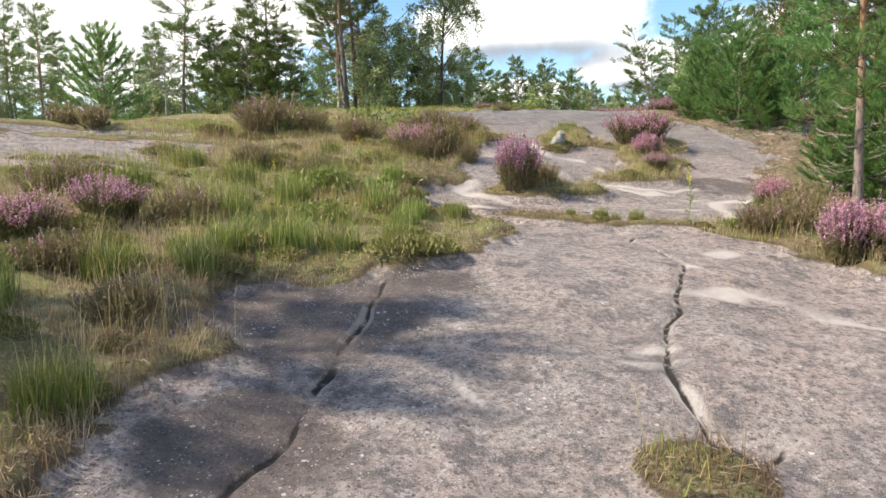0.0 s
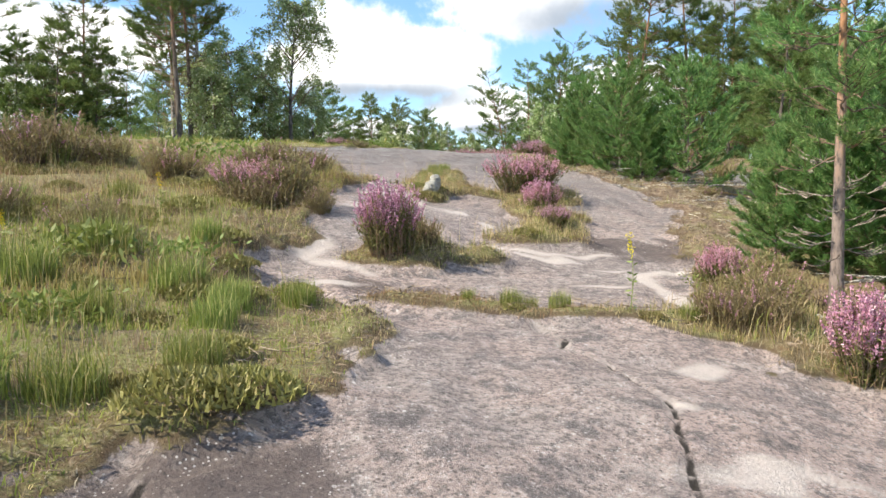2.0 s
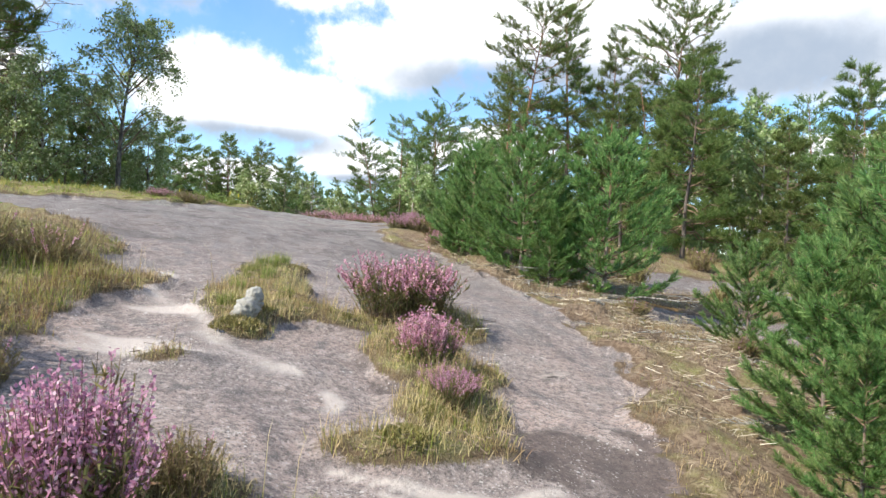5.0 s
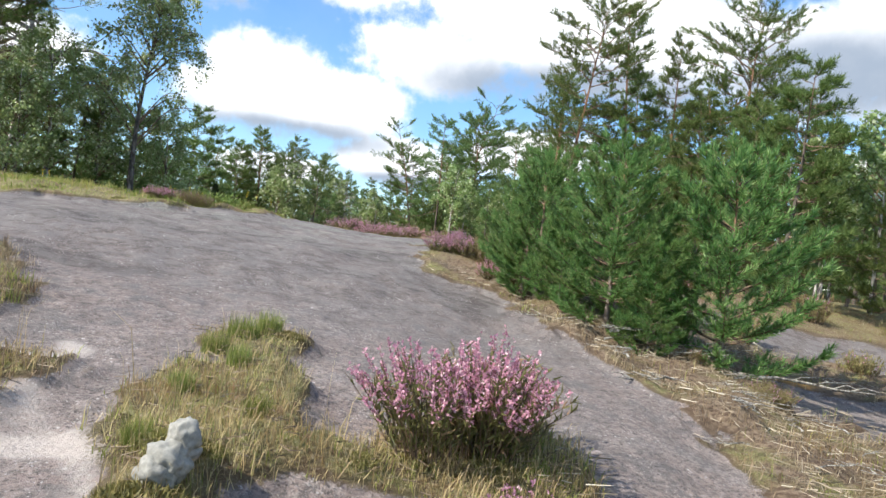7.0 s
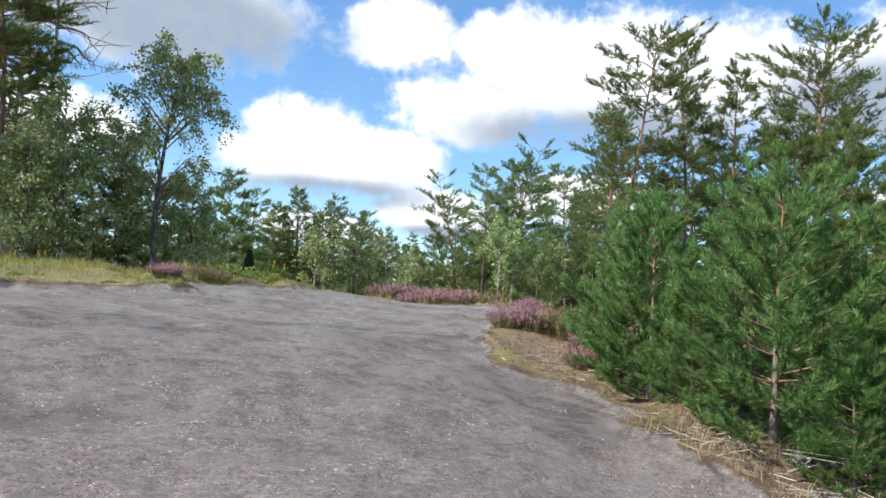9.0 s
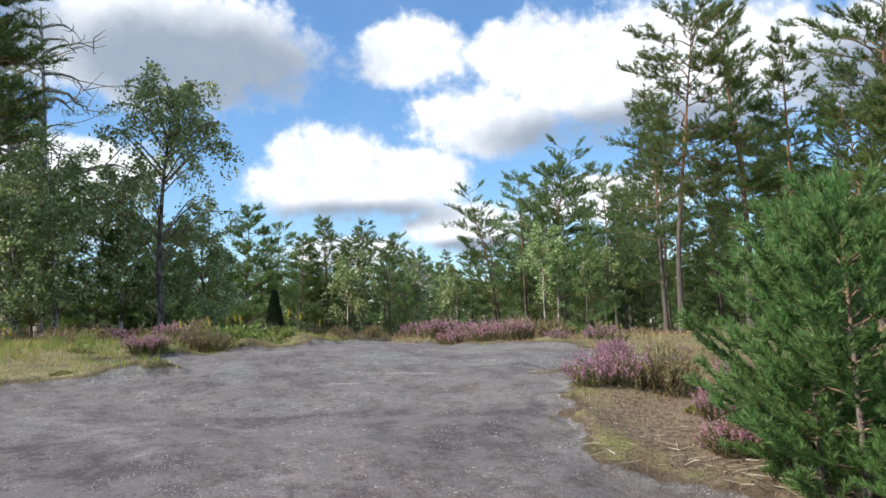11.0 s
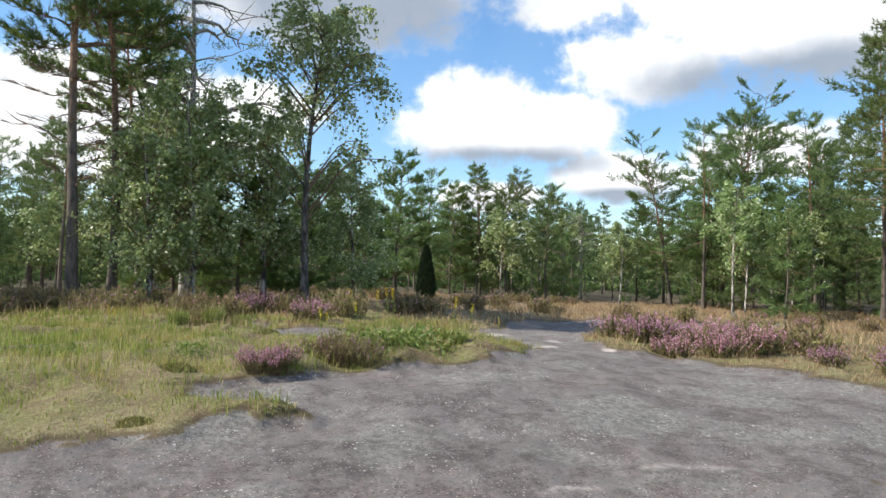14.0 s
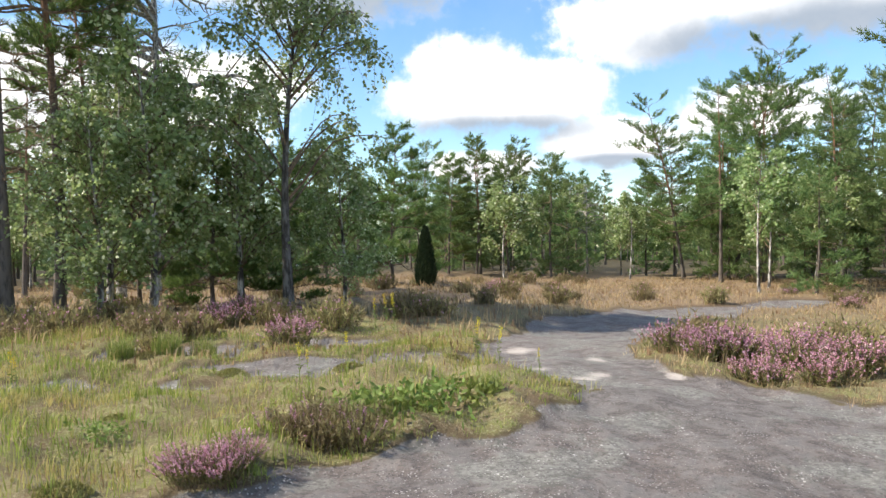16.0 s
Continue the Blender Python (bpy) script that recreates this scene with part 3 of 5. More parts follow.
def build_ground():
    xs, ys = graded(-1.6, 4.8, 0.034, 600), graded(1.2, 20.5, 0.045, 600, 1.08)
    X, Y = np.meshgrid(xs, ys)
    x, y = X.ravel(), Y.ravel()
    z = ground(x, y)
    crack = np.zeros_like(x)
    wob = 0.03 * waves(x, y, 31, 8, 4, 18)
    for line in CRACKS:
        crack = np.maximum(crack, np.clip(1 - line_distance(x + wob, y + wob, line) / 0.075, 0, 1))
    crack *= cover(x, y) < 0.6
    z = z - 0.03 * np.clip(crack * 3 - 2, 0, 1)
    pale = np.zeros_like(x)
    for px, py, rx, ry, a in PALE:
        pale = np.maximum(pale, np.clip(spot(x + wob * 2, y + wob * 2, px, py, rx, ry, a) * 1.4, 0, 1))
    for line, half, force in SEAMS:
        pale = np.maximum(pale, force * np.clip(1.1 - line_distance(x + wob * 1.5, y + wob * 1.5, line) / half, 0, 1))
    stain = np.zeros_like(x)
    for px, py, rx, ry, a in STAINS:
        stain = np.maximum(stain, np.clip(spot(x + wob * 4, y + wob * 4, px, py, rx, ry, a) * 1.3, 0, 1))
    g = Geo()
    nx, ny = len(xs), len(ys)
    i, j = np.meshgrid(np.arange(ny - 1), np.arange(nx - 1), indexing="ij")
    quads = np.stack([i * nx + j, i * nx + j + 1, (i + 1) * nx + j + 1, (i + 1) * nx + j], -1).reshape(-1, 4)
    g.add(np.stack([x, y, z], -1), quads)
    me = g.mesh("ground", GROUND, True)
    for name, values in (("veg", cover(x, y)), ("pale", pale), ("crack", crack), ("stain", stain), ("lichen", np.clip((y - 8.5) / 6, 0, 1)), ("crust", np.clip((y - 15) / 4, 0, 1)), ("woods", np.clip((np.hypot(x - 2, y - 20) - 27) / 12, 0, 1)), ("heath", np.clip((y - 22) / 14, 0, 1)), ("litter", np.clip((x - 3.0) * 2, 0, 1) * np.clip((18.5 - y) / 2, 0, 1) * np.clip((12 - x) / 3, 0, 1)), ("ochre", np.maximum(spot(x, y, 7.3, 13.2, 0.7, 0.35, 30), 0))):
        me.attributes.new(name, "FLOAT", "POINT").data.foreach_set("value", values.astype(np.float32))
    tagged(new("ground", me), "grey-pink granite outcrop with mossy heath soil round it", "ground", kind="structure")


build_ground()


# ---- plants ----
DRY_TWIG = bark("dry_twig_bark", (0.17, 0.14, 0.11), (0.33, 0.28, 0.23), None, 24)


def brush(geo, start, end, density, needle, wide, spread, r):
    """Needles set round shoots that run from start to end, leaning forward along them."""
    start, end = np.asarray(start, float), np.asarray(end, float)
    axis = end - start
    per = np.maximum(3, (np.linalg.norm(axis, axis=1) * density).astype(int))
    k = np.repeat(np.arange(len(start)), per)
    w = r.uniform(0, 1, len(k))
    P = start[k] + axis[k] * w[:, None]
    D = unit(axis)[k]
    round_it = unit(np.cross(D, r.normal(size=D.shape)))
    lean = spread * (1.1 - 0.5 * w) * r.uniform(0.6, 1.3, len(k))
    blades(geo, P, D * 0.75 + round_it * lean[:, None] + [0, 0, 0.08], needle * r.uniform(0.65, 1.1, len(k)), wide * r.uniform(0.7, 1.2, len(k)))


def crooked_trunk(tall, wobble, radius, r):
    h = np.linspace(0, 1, 14)
    bend = np.cumsum(np.cumsum(r.normal(0, wobble / 14, (14, 2)), axis=0), axis=0) * tall * 0.06
    bend -= bend[0]
    path = np.column_stack([bend, h * tall - 0.12 * (h == 0)])
    trunk = Geo()
    tube(trunk, path, radius * (1 - 0.93 * h) * (1 + 0.35 * np.exp(-h * 22)), 9)
    return trunk, h, path


def along(f, s, line):
    return np.array([np.interp(f, s, line[:, k]) for k in range(3)])


def scots_pine(tall, spread, bare, branches, seed, needle=0.15, wide=0.017, density=150, shoot=0.2, cone=0.3, gap=0.0, dead=0.0, trunk_r=None, wobble=0.5, fine=1.0, twiggy=True, lift=0.14, stout=1.0):
    """A grown pine: crooked limbs with flat fans of twigs, each twig tipped with tufts of needles.
    bare: the share of the trunk below the crown; dead: limbs below it have no needles; cone: 0 for a rounded head, 1 for a spire."""
    r = np.random.default_rng(seed)
    trunk, h, path = crooked_trunk(tall, wobble, trunk_r or tall * 0.0085 + 0.015, r)
    limbs = []
    turn = r.uniform(0, 6.28)
    lopsided = r.uniform(0, 6.28)
    for n in range(branches):
        turn += 2.4 + r.normal(0, 0.35)
        if r.uniform() < gap:
            continue
        u = min(1.0, (n + r.uniform(0, 1)) / branches)
        lv = bare + (0.985 - bare) * u
        base = along(lv, h, path)
        out = np.array([math.cos(turn), math.sin(turn), 0])
        head = math.sqrt(max(0.0, 1 - max(0.0, (u - 0.42) / 0.6) ** 2)) * (0.62 + 0.38 * min(1, u / 0.42))
        spire = (1 - u) ** 0.85
        length = spread * (cone * spire + (1 - cone) * head) * r.uniform(0.6, 1.15) * (1 + 0.2 * math.cos(turn - lopsided)) + 0.12 * spread
        bare_limb = lv < dead
        if bare_limb:
            length *= r.uniform(0.3, 0.7)
        rise = r.normal(0.0, 0.16) - 0.08 + (0.75 if cone < 0.6 else 0.4) * u**1.6
        s = np.linspace(0, 1, 7)
        sway = np.cumsum(r.normal(0, 0.055, (7, 3)), axis=0) * length
        sway[0] = 0
        limb = base + out * (s * length)[:, None] + np.array([0, 0, 1.0]) * (length * (rise * s - 0.06 * s + lift * s**2.2))[:, None] + sway
        wood = Geo()
        keep = slice(None) if twiggy else slice(0, 7, 3)
        tube(wood, limb[keep], (stout * (0.006 + 0.012 * length) * (1 - 0.85 * s))[keep], 5 if twiggy else 3)
        A, B = [], []
        for q in range(4 + int(length * 8 * fine / max(0.5, spread * 0.42))):
            f = r.uniform(0.3, 1.0)
            at = along(f, s, limb)
            yaw = turn + r.choice((-1, 1)) * r.uniform(0.3, 1.15) * (1.1 - 0.6 * f)
            to = unit(np.array([math.cos(yaw), math.sin(yaw), r.normal(0.18, 0.16) + 0.35 * u]))
            twig = length * r.uniform(0.16, 0.38) * (1.15 - 0.5 * f) + shoot * 0.5
            if twiggy:
                tube(wood, np.array([at, at + to * twig * 0.6, at + to * twig + [0, 0, twig * 0.14]]), np.array([0.008, 0.006, 0.003]) * min(1, tall / 7), 3)
            for w in np.linspace(0.35, 1.0, max(2, int(twig / shoot * 1.5))):
                a = at + to * twig * w + [0, 0, 0.14 * twig * w * w]
                d = unit(to * 0.7 + r.normal(0, 0.4, 3) * [1, 1, 0.7] + [0, 0, 0.35])
                A.append(a)
                B.append(a + d * shoot * r.uniform(0.6, 1.1))
        A.append(limb[-1])
        B.append(limb[-1] + unit(limb[-1] - limb[-2] + [0, 0, 0.02]) * shoot)
        needles = None
        if not bare_limb:
            needles = Geo()
            brush(needles, A, B, density, needle, wide, 0.85, r)
        limbs.append((wood, needles))
    return trunk, limbs


def young_pine(tall, spread, whorls, seed, needle=0.082, wide=0.010, density=310, trunk_r=0.03, side=4):
    """A young pine: whorls of upswept boughs, every shoot a bottle-brush of needles, with upright candles on top."""
    r = np.random.default_rng(seed)
    trunk, h, path = crooked_trunk(tall, 0.12, trunk_r, r)
    limbs = []
    for n in range(whorls):
        u = n / (whorls - 0.4)
        lv = 0.03 + 0.9 * u**0.95
        first = r.uniform(0, 6.28)
        count = r.integers(5, 8)
        for b in range(count):
            turn = first + 6.283 * b / count + r.normal(0, 0.18)
            base = along(min(1, lv + r.normal(0, 0.012)), h, path)
            out = np.array([math.cos(turn), math.sin(turn), 0])
            length = (spread * (1 - u) ** 0.72 * r.uniform(0.72, 1.08) + 0.13) * (0.75 + 0.25 * min(1, u / 0.16))
            rise = 0.08 + 0.85 * u**1.4 + r.normal(0, 0.1)
            s = np.linspace(0, 1, 6)
            limb = base + out * (s * length)[:, None] + np.array([0, 0, 1.0]) * (length * (rise * s + 0.28 * s**2.5))[:, None] + np.cumsum(r.normal(0, 0.02, (6, 3)), axis=0) * length * s[:, None]
            wood = Geo()
            tube(wood, limb, (0.006 + 0.007 * length) * (1 - 0.7 * s), 4)
            cut = [along(f, s, limb) for f in np.linspace(0.28, 1.0, 5)]
            A, B = list(cut[:-1]), list(cut[1:])
            tip = limb[-1]
            A.append(tip)
            B.append(tip + unit(limb[-1] - limb[-2] + [0, 0, 0.12 * length]) * r.uniform(0.08, 0.16))
            nodes = max(1, int(side * (0.5 + length / spread * 0.6)))
            for f in np.linspace(0.35, 0.97, nodes):
                at = along(f, s, limb)
                for way in (-1, 1, r.choice((-1, 1)) * 0.25):
                    yaw = turn + way * r.uniform(0.5, 0.95)
                    to = unit(np.array([math.cos(yaw), math.sin(yaw), rise * 0.7 + r.uniform(0.1, 0.55)]))
                    reach = (0.10 + length * 0.42 * (1.12 - f)) * r.uniform(0.7, 1.15)
                    mid = at + to * reach * 0.55
                    end = mid + unit(to + [0, 0, 0.45]) * reach * 0.45
                    tube(wood, np.array([at, mid, end]), [0.005, 0.004, 0.002], 3)
                    A += [at + (mid - at) * 0.15, mid]
                    B += [mid, end]
            needles = Geo()
            brush(needles, A, B, density, needle, wide, 0.8, r)
            limbs.append((wood, needles))
    lead = Geo()
    top = path[-1]
    A = [top - [0, 0, 0.22 * tall / 2], top - [0, 0, 0.02]] + [top - [0, 0, 0.04]] * 4
    B = [top, top + [0, 0, 0.2]] + [top + [0.09 * math.cos(k * 1.57), 0.09 * math.sin(k * 1.57), 0.11] for k in range(4)]
    brush(lead, A, B, density * 1.3, needle, wide, 0.6, r)
    limbs.append((None, lead))
    return trunk, limbs


def joined(geos):
    g = Geo()
    for one in geos:
        if one is not None:
            for v, f in zip(one.v, one.f):
                start = f.min()
                g.add(v, f - start)
    return g


def pine_tree(name, label, group, at, bark_mat=PINE_BARK, needle_mat=NEEDLES, apart=False, **form):
    """A pine as a thing; apart: every branch a part of its own, with its needles under it."""
    trunk, limbs = young_pine(**form) if "whorls" in form else scots_pine(**form)
    tree = empty(name)
    part("trunk", trunk, bark_mat, tree, "", True)
    if apart:
        for wood, needles in limbs:
            if wood is None:
                part("leader", needles, needle_mat, tree)
                continue
            limb = part("branch", wood, BRANCH_BARK if needles else DRY_TWIG, tree, "" if needles else "bare dead branch")
            if needles:
                tagged(part("foliage", needles, needle_mat, limb), kind="stuff")
    else:
        tagged(part("branchwork", joined([w for w, _ in limbs]), BRANCH_BARK, tree), kind="stuff")
        part("crown", joined([k for _, k in limbs]), needle_mat, tree)
    tree.matrix_world = at
    return tagged(tree, label, "tree", group)


def standing(x, y, turn=0.0, size=1.0, sink=0.03, lean=0.0):
    return pose(x, y, height(x, y) - sink, lean, 0, turn) @ Matrix.Scale(size, 4)


def again(tree, m, label=""):
    """A copy of a plant at m, scale included."""
    twin = copy_thing(tree, Matrix.LocRotScale(m.to_translation(), m.to_quaternion(), None))
    twin.scale = m.to_scale()
    if label:
        twin["label"] = label
    return twin


def birch(tall, spread, leaves, seed, leaf=0.075, start=0.28, limbs=34, slim=1.0):
    r = np.random.default_rng(seed)
    trunk, twigs, crown = Geo(), Geo(), Geo()
    h = np.linspace(0, 1, 10)
    path = np.column_stack([0.04 * tall * np.sin(h * 3 + r.uniform(0, 6)) * h, 0.04 * tall * np.sin(h * 2.5 + r.uniform(0, 6)) * h, h * tall * 0.95 - 0.1 * (h == 0)])
    tube(trunk, path, slim * (0.012 + tall * 0.0125) * (1 - 0.92 * h) * (1 + 0.3 * np.exp(-h * 20)), 8)
    P = []
    for k in range(limbs):
        lv = r.uniform(start, 0.97)
        base = np.array([np.interp(lv, h, path[:, i]) for i in range(3)])
        a = r.uniform(0, 6.28)
        out = np.array([math.cos(a), math.sin(a), 0])
        u = (lv - start) / (1 - start)
        length = spread * (0.55 + 0.6 * math.sin(math.pi * min(0.9, 0.25 + 0.65 * u))) * r.uniform(0.6, 1.1) * (1.1 - 0.45 * u)
        s = np.linspace(0, 1, 7)
        curve = base + out * (s**0.9 * length)[:, None] + np.array([0, 0, 1.0]) * (length * (1.45 * s - 0.85 * s**2.6))[:, None]
        curve += np.cumsum(r.normal(0, 0.03, (7, 3)), axis=0) * length * s[:, None]
        tube(twigs, curve, (0.006 + 0.011 * length) * (1 - 0.85 * s), 4)
        for q in range(9):
            f = r.uniform(0.25, 1.0)
            at = np.array([np.interp(f, s, curve[:, i]) for i in range(3)])
            to = out * 0.5 + r.normal(0, 0.7, 3)
            hang = np.linspace(0, 1, 3)
            ll = r.uniform(0.3, 0.9) * spread * 0.52
            tw = at + unit(to) * (hang * ll * 0.7)[:, None] - np.array([0, 0, 1.0]) * (hang**1.6 * ll * r.uniform(0.5, 1.4))[:, None]
            tube(twigs, tw, 0.005 * (1 - 0.6 * hang), 3)
            m = max(3, leaves // (limbs * 9))
            w = r.uniform(0.05, 1, m)
            P.append(np.stack([np.interp(w, hang, tw[:, i]) for i in range(3)], -1) + r.normal(0, 0.06, (m, 3)))
    P = np.concatenate(P)
    d = r.normal(size=P.shape) * [1, 1, 0.7] - [0, 0, 0.55]
    blades(crown, P, d, leaf * r.uniform(0.7, 1.25, len(P)), leaf * 0.8, leaf=True)
    return trunk, twigs, crown


def birch_tree(label, group, at, bark_mat=BIRCH_BARK, **form):
    trunk, twigs, crown = birch(**form)
    tree = empty("birch_tree")
    part("trunk", trunk, bark_mat, tree, "", True)
    tagged(part("branchwork", twigs, BRANCH_BARK, tree), kind="stuff")
    part("crown", crown, BIRCH_LEAF, tree)
    tree.matrix_world = at
    return tagged(tree, label, "tree", group)


def dead_pine(tall, seed, tufts=30):
    r = np.random.default_rng(seed)
    trunk, limbs, needles = Geo(), [], Geo()
    h = np.linspace(0, 1, 12)
    path = np.column_stack([0.12 * np.sin(h * 4) * h, 0.1 * np.sin(h * 3 + 1) * h, h * tall])
    tube(trunk, path, (tall * 0.012 + 0.02) * (1 - 0.82 * h), 8)
    ends = []
    for k in range(26):
        lv = r.uniform(0.45, 0.99)
        base = np.array([np.interp(lv, h, path[:, i]) for i in range(3)])
        a = r.uniform(0, 6.28)
        length = r.uniform(0.6, 2.3) * (1.3 - lv) * 1.9
        s = np.linspace(0, 1, 7)
        out = np.array([math.cos(a), math.sin(a), 0])
        curve = base + out * (s * length)[:, None] + np.array([0, 0, 1.0]) * (length * (0.55 * s - 0.6 * s**2))[:, None] + np.cumsum(r.normal(0, 0.06, (7, 3)), axis=0) * length * s[:, None]
        limb = Geo()
        tube(limb, curve, (0.02 + 0.026 * length) * (1 - 0.85 * s), 5)
        for q in range(4):
            f = r.uniform(0.4, 0.95)
            at = np.array([np.interp(f, s, curve[:, i]) for i in range(3)])
            end = at + r.normal(0, 0.25, 3) * length + out * 0.2 * length
            tube(limb, np.array([at, (at + end) / 2 + r.normal(0, 0.05, 3), end]), [0.02, 0.015, 0.008], 3)
            ends.append(end)
        limbs.append(limb)
    P = np.repeat(np.array(ends)[r.permutation(len(ends))[:tufts]], 40, axis=0)
    blades(needles, P + r.normal(0, 0.12, P.shape) * [1, 1, 0.5], r.normal(size=P.shape) + [0, 0, 0.5], 0.17, 0.025)
    return trunk, limbs, needles


def heather(shoots, wide, tall, seed, bloom=0.65, leaf=18, spike=32, size=1.0):
    """Meshes of a heather bush: stems, leaves, flower spikes. The shoots stand up and fan out a little."""
    r = np.random.default_rng(seed)
    stems, leaves, flowers = Geo(), Geo(), Geo()
    lobes = r.normal(0, 0.22, (5, 2)) * wide
    lift = r.uniform(0.8, 1.1, 5)
    for k in range(shoots):
        j = r.integers(0, 5)
        a, q = r.uniform(0, 6.28), math.sqrt(r.uniform())
        out = np.array([math.cos(a), math.sin(a), 0])
        foot = np.array([lobes[j][0] * 0.7, lobes[j][1] * 0.7, 0]) + out * q * wide * 0.16
        top = tall * lift[j] * (1 - 0.28 * q * q) * r.uniform(0.62, 1.1)
        s = np.array([0, 0.5, 1.0])
        away = (foot * [1, 1, 0]) * 0.3 + out * q * wide * 0.12
        curve = foot + away * (s**1.3)[:, None] + np.array([0, 0, 1.0]) * (s * top)[:, None] + r.normal(0, 0.012, (3, 3))
        curve[0, 2] = -0.03
        if size < 1.5 or k % 2:
            tube(stems, curve[:: 2 if size > 1.5 else 1], (0.0032 * size * (1 - 0.6 * s))[:: 2 if size > 1.5 else 1], 3)
        b = r.uniform(0.52, 0.75) if r.uniform() < bloom else 1.0
        w = r.uniform(0.1, min(1, b + 0.12), leaf)
        p = np.stack([np.interp(w, s, curve[:, i]) for i in range(3)], -1)
        blades(leaves, p, r.normal(size=p.shape) * 0.6 + out * 0.25 + [0, 0, 0.9], 0.05 * size, 0.011 * size)
        if b < 1:
            w = r.uniform(b - 0.03, 1.05, spike)
            p = np.stack([np.interp(w, s, curve[:, i]) for i in range(3)], -1) + np.array([0, 0, 1.0]) * (np.maximum(w - 1, 0) * top)[:, None] + r.normal(0, 0.003, (spike, 3))
            blades(flowers, p, r.normal(size=p.shape) * 0.8 + [0, 0, 0.9], 0.018 * size, 0.0115 * size, leaf=True)
    return stems, leaves, flowers


def heather_bush(label, group, at, faded=False, **form):
    stems, leaves, flowers = heather(**form)
    bush = empty("heather_bush")
    tagged(part("stemwork", stems, BRANCH_BARK, bush), kind="stuff")
    tagged(part("leafage", leaves, HEATHER_BROWN if faded else HEATHER_LEAF, bush), kind="stuff")
    if flowers.n:
        tagged(part("bloom", flowers, HEATHER_PINK, bush, "pink flower spikes"), kind="stuff")
    bush.matrix_world = at
    return tagged(bush, label, "heather", group)


# young pines that edge the rock
NEAR = dict(bark_mat=PINE_BARK_YOUNG, needle_mat=NEEDLES_YOUNG)
young_a = pine_tree("young_pine", "bushy young Scots pine with bright green needles", "young pines beside the rock", standing(5.2, 14.7, 0, 0.76), apart=True, **NEAR,
                    tall=2.1, spread=0.8, whorls=9, seed=1)
young_b = pine_tree("young_pine", "dense young Scots pine with long pale shoots", "young pines beside the rock", standing(5.4, 13.55, 40, 0.78), apart=True, **NEAR,
                    tall=2.25, spread=1.05, whorls=10, seed=2, trunk_r=0.035)
young_c = pine_tree("young_pine", "young Scots pine with soft green needles", "young pines beside the rock", standing(6.3, 13.0, 70, 0.95), **NEAR,
                    tall=2.1, spread=0.95, whorls=9, seed=3, needle=0.09, wide=0.014, density=190)
for src, x, y, turn, size in ((young_c, 6.2, 14.7, 130, 0.6), (young_a, 3.95, 7.5, 300, 0.4), (young_a, 4.6, 7.0, 20, 0.85), (young_b, 5.2, 7.9, 160, 0.92), (young_b, 5.6, 6.6, 220, 0.9),
                              (young_a, 4.75, 8.4, 10, 0.6), (young_c, 6.6, 8.4, 90, 0.95), (young_c, 6.3, 10.6, 0, 0.5), (young_c, -5.4, 12.0, 0, 0.7), (young_c, 7.2, 9.8, 200, 0.95), (young_c, 8.5, 11.0, 40, 0.9),
                              (young_c, 7.6, 7.2, 80, 1.15), (young_a, 4.35, 7.3, 100, 0.55), (young_a, 4.9, 6.2, 100, 0.7), (young_c, 5.6, 15.6, 10, 0.7), (young_a, 5.2, 14.15, 30, 0.45), (young_a, 5.5, 13.0, 90, 0.4),
                              (young_c, 5.9, 13.6, 140, 0.6), (young_a, 5.2, 15.0, 60, 0.5)):
    again(src, standing(x, y, turn, size))
pine_tree("slender_pine", "slender young pine with orange upper bark and dry lower twigs", "", standing(3.52, 6.28, 0), apart=True, **NEAR,
          tall=3.5, spread=0.66, bare=0.1, branches=70, seed=5, needle=0.062, wide=0.007, density=430, shoot=0.12, cone=0.5, trunk_r=0.044, wobble=0.3, gap=0.08, dead=0.3, fine=0.8, lift=0.1, stout=0.55)

# pines that stand out singly
pine_kinds = [
    pine_tree("pine_tree", "tall Scots pine with layered open crown", "tall pines", standing(14.6, 32, 0), tall=10.2, spread=1.95, bare=0.42, branches=46, seed=11, cone=0.2, gap=0.14, fine=0.75),
    pine_tree("pine_tree", "tall narrow Scots pine with dense crown", "tall pines", standing(17, 32, 0), tall=11, spread=1.4, bare=0.3, branches=66, seed=12, cone=0.6, gap=0.14, fine=0.75),
    pine_tree("pine_tree", "broad Scots pine with rounded dark crown", "tall pines", standing(15.8, 47, 0), tall=9.6, spread=2.15, bare=0.2, branches=58, seed=13, cone=0.45, gap=0.14, fine=0.75),
    pine_tree("pine_tree", "bushy medium Scots pine branched to the ground", "tall pines", standing(1.5, 40, 0), tall=5.0, spread=1.3, bare=0.06, branches=56, seed=14, cone=0.8, shoot=0.17, gap=0.1, fine=0.8),
    pine_tree("pine_tree", "tall Scots pine with dark bare trunk and short dead twigs", "tall pines", standing(-3.3, 26.4, 0, 0.92), tall=10.4, spread=1.65, bare=0.2, branches=80, seed=15, cone=0.28, gap=0.14, dead=0.43, fine=0.8),
    pine_tree("pine_tree", "Scots pine with clumped crown standing in the heath", "tall pines", standing(-7.6, 2.55, 20, 0.67), tall=10.2, spread=1.3, bare=0.48, branches=38, seed=16, cone=0.2, wobble=0.1, gap=0.1),
]
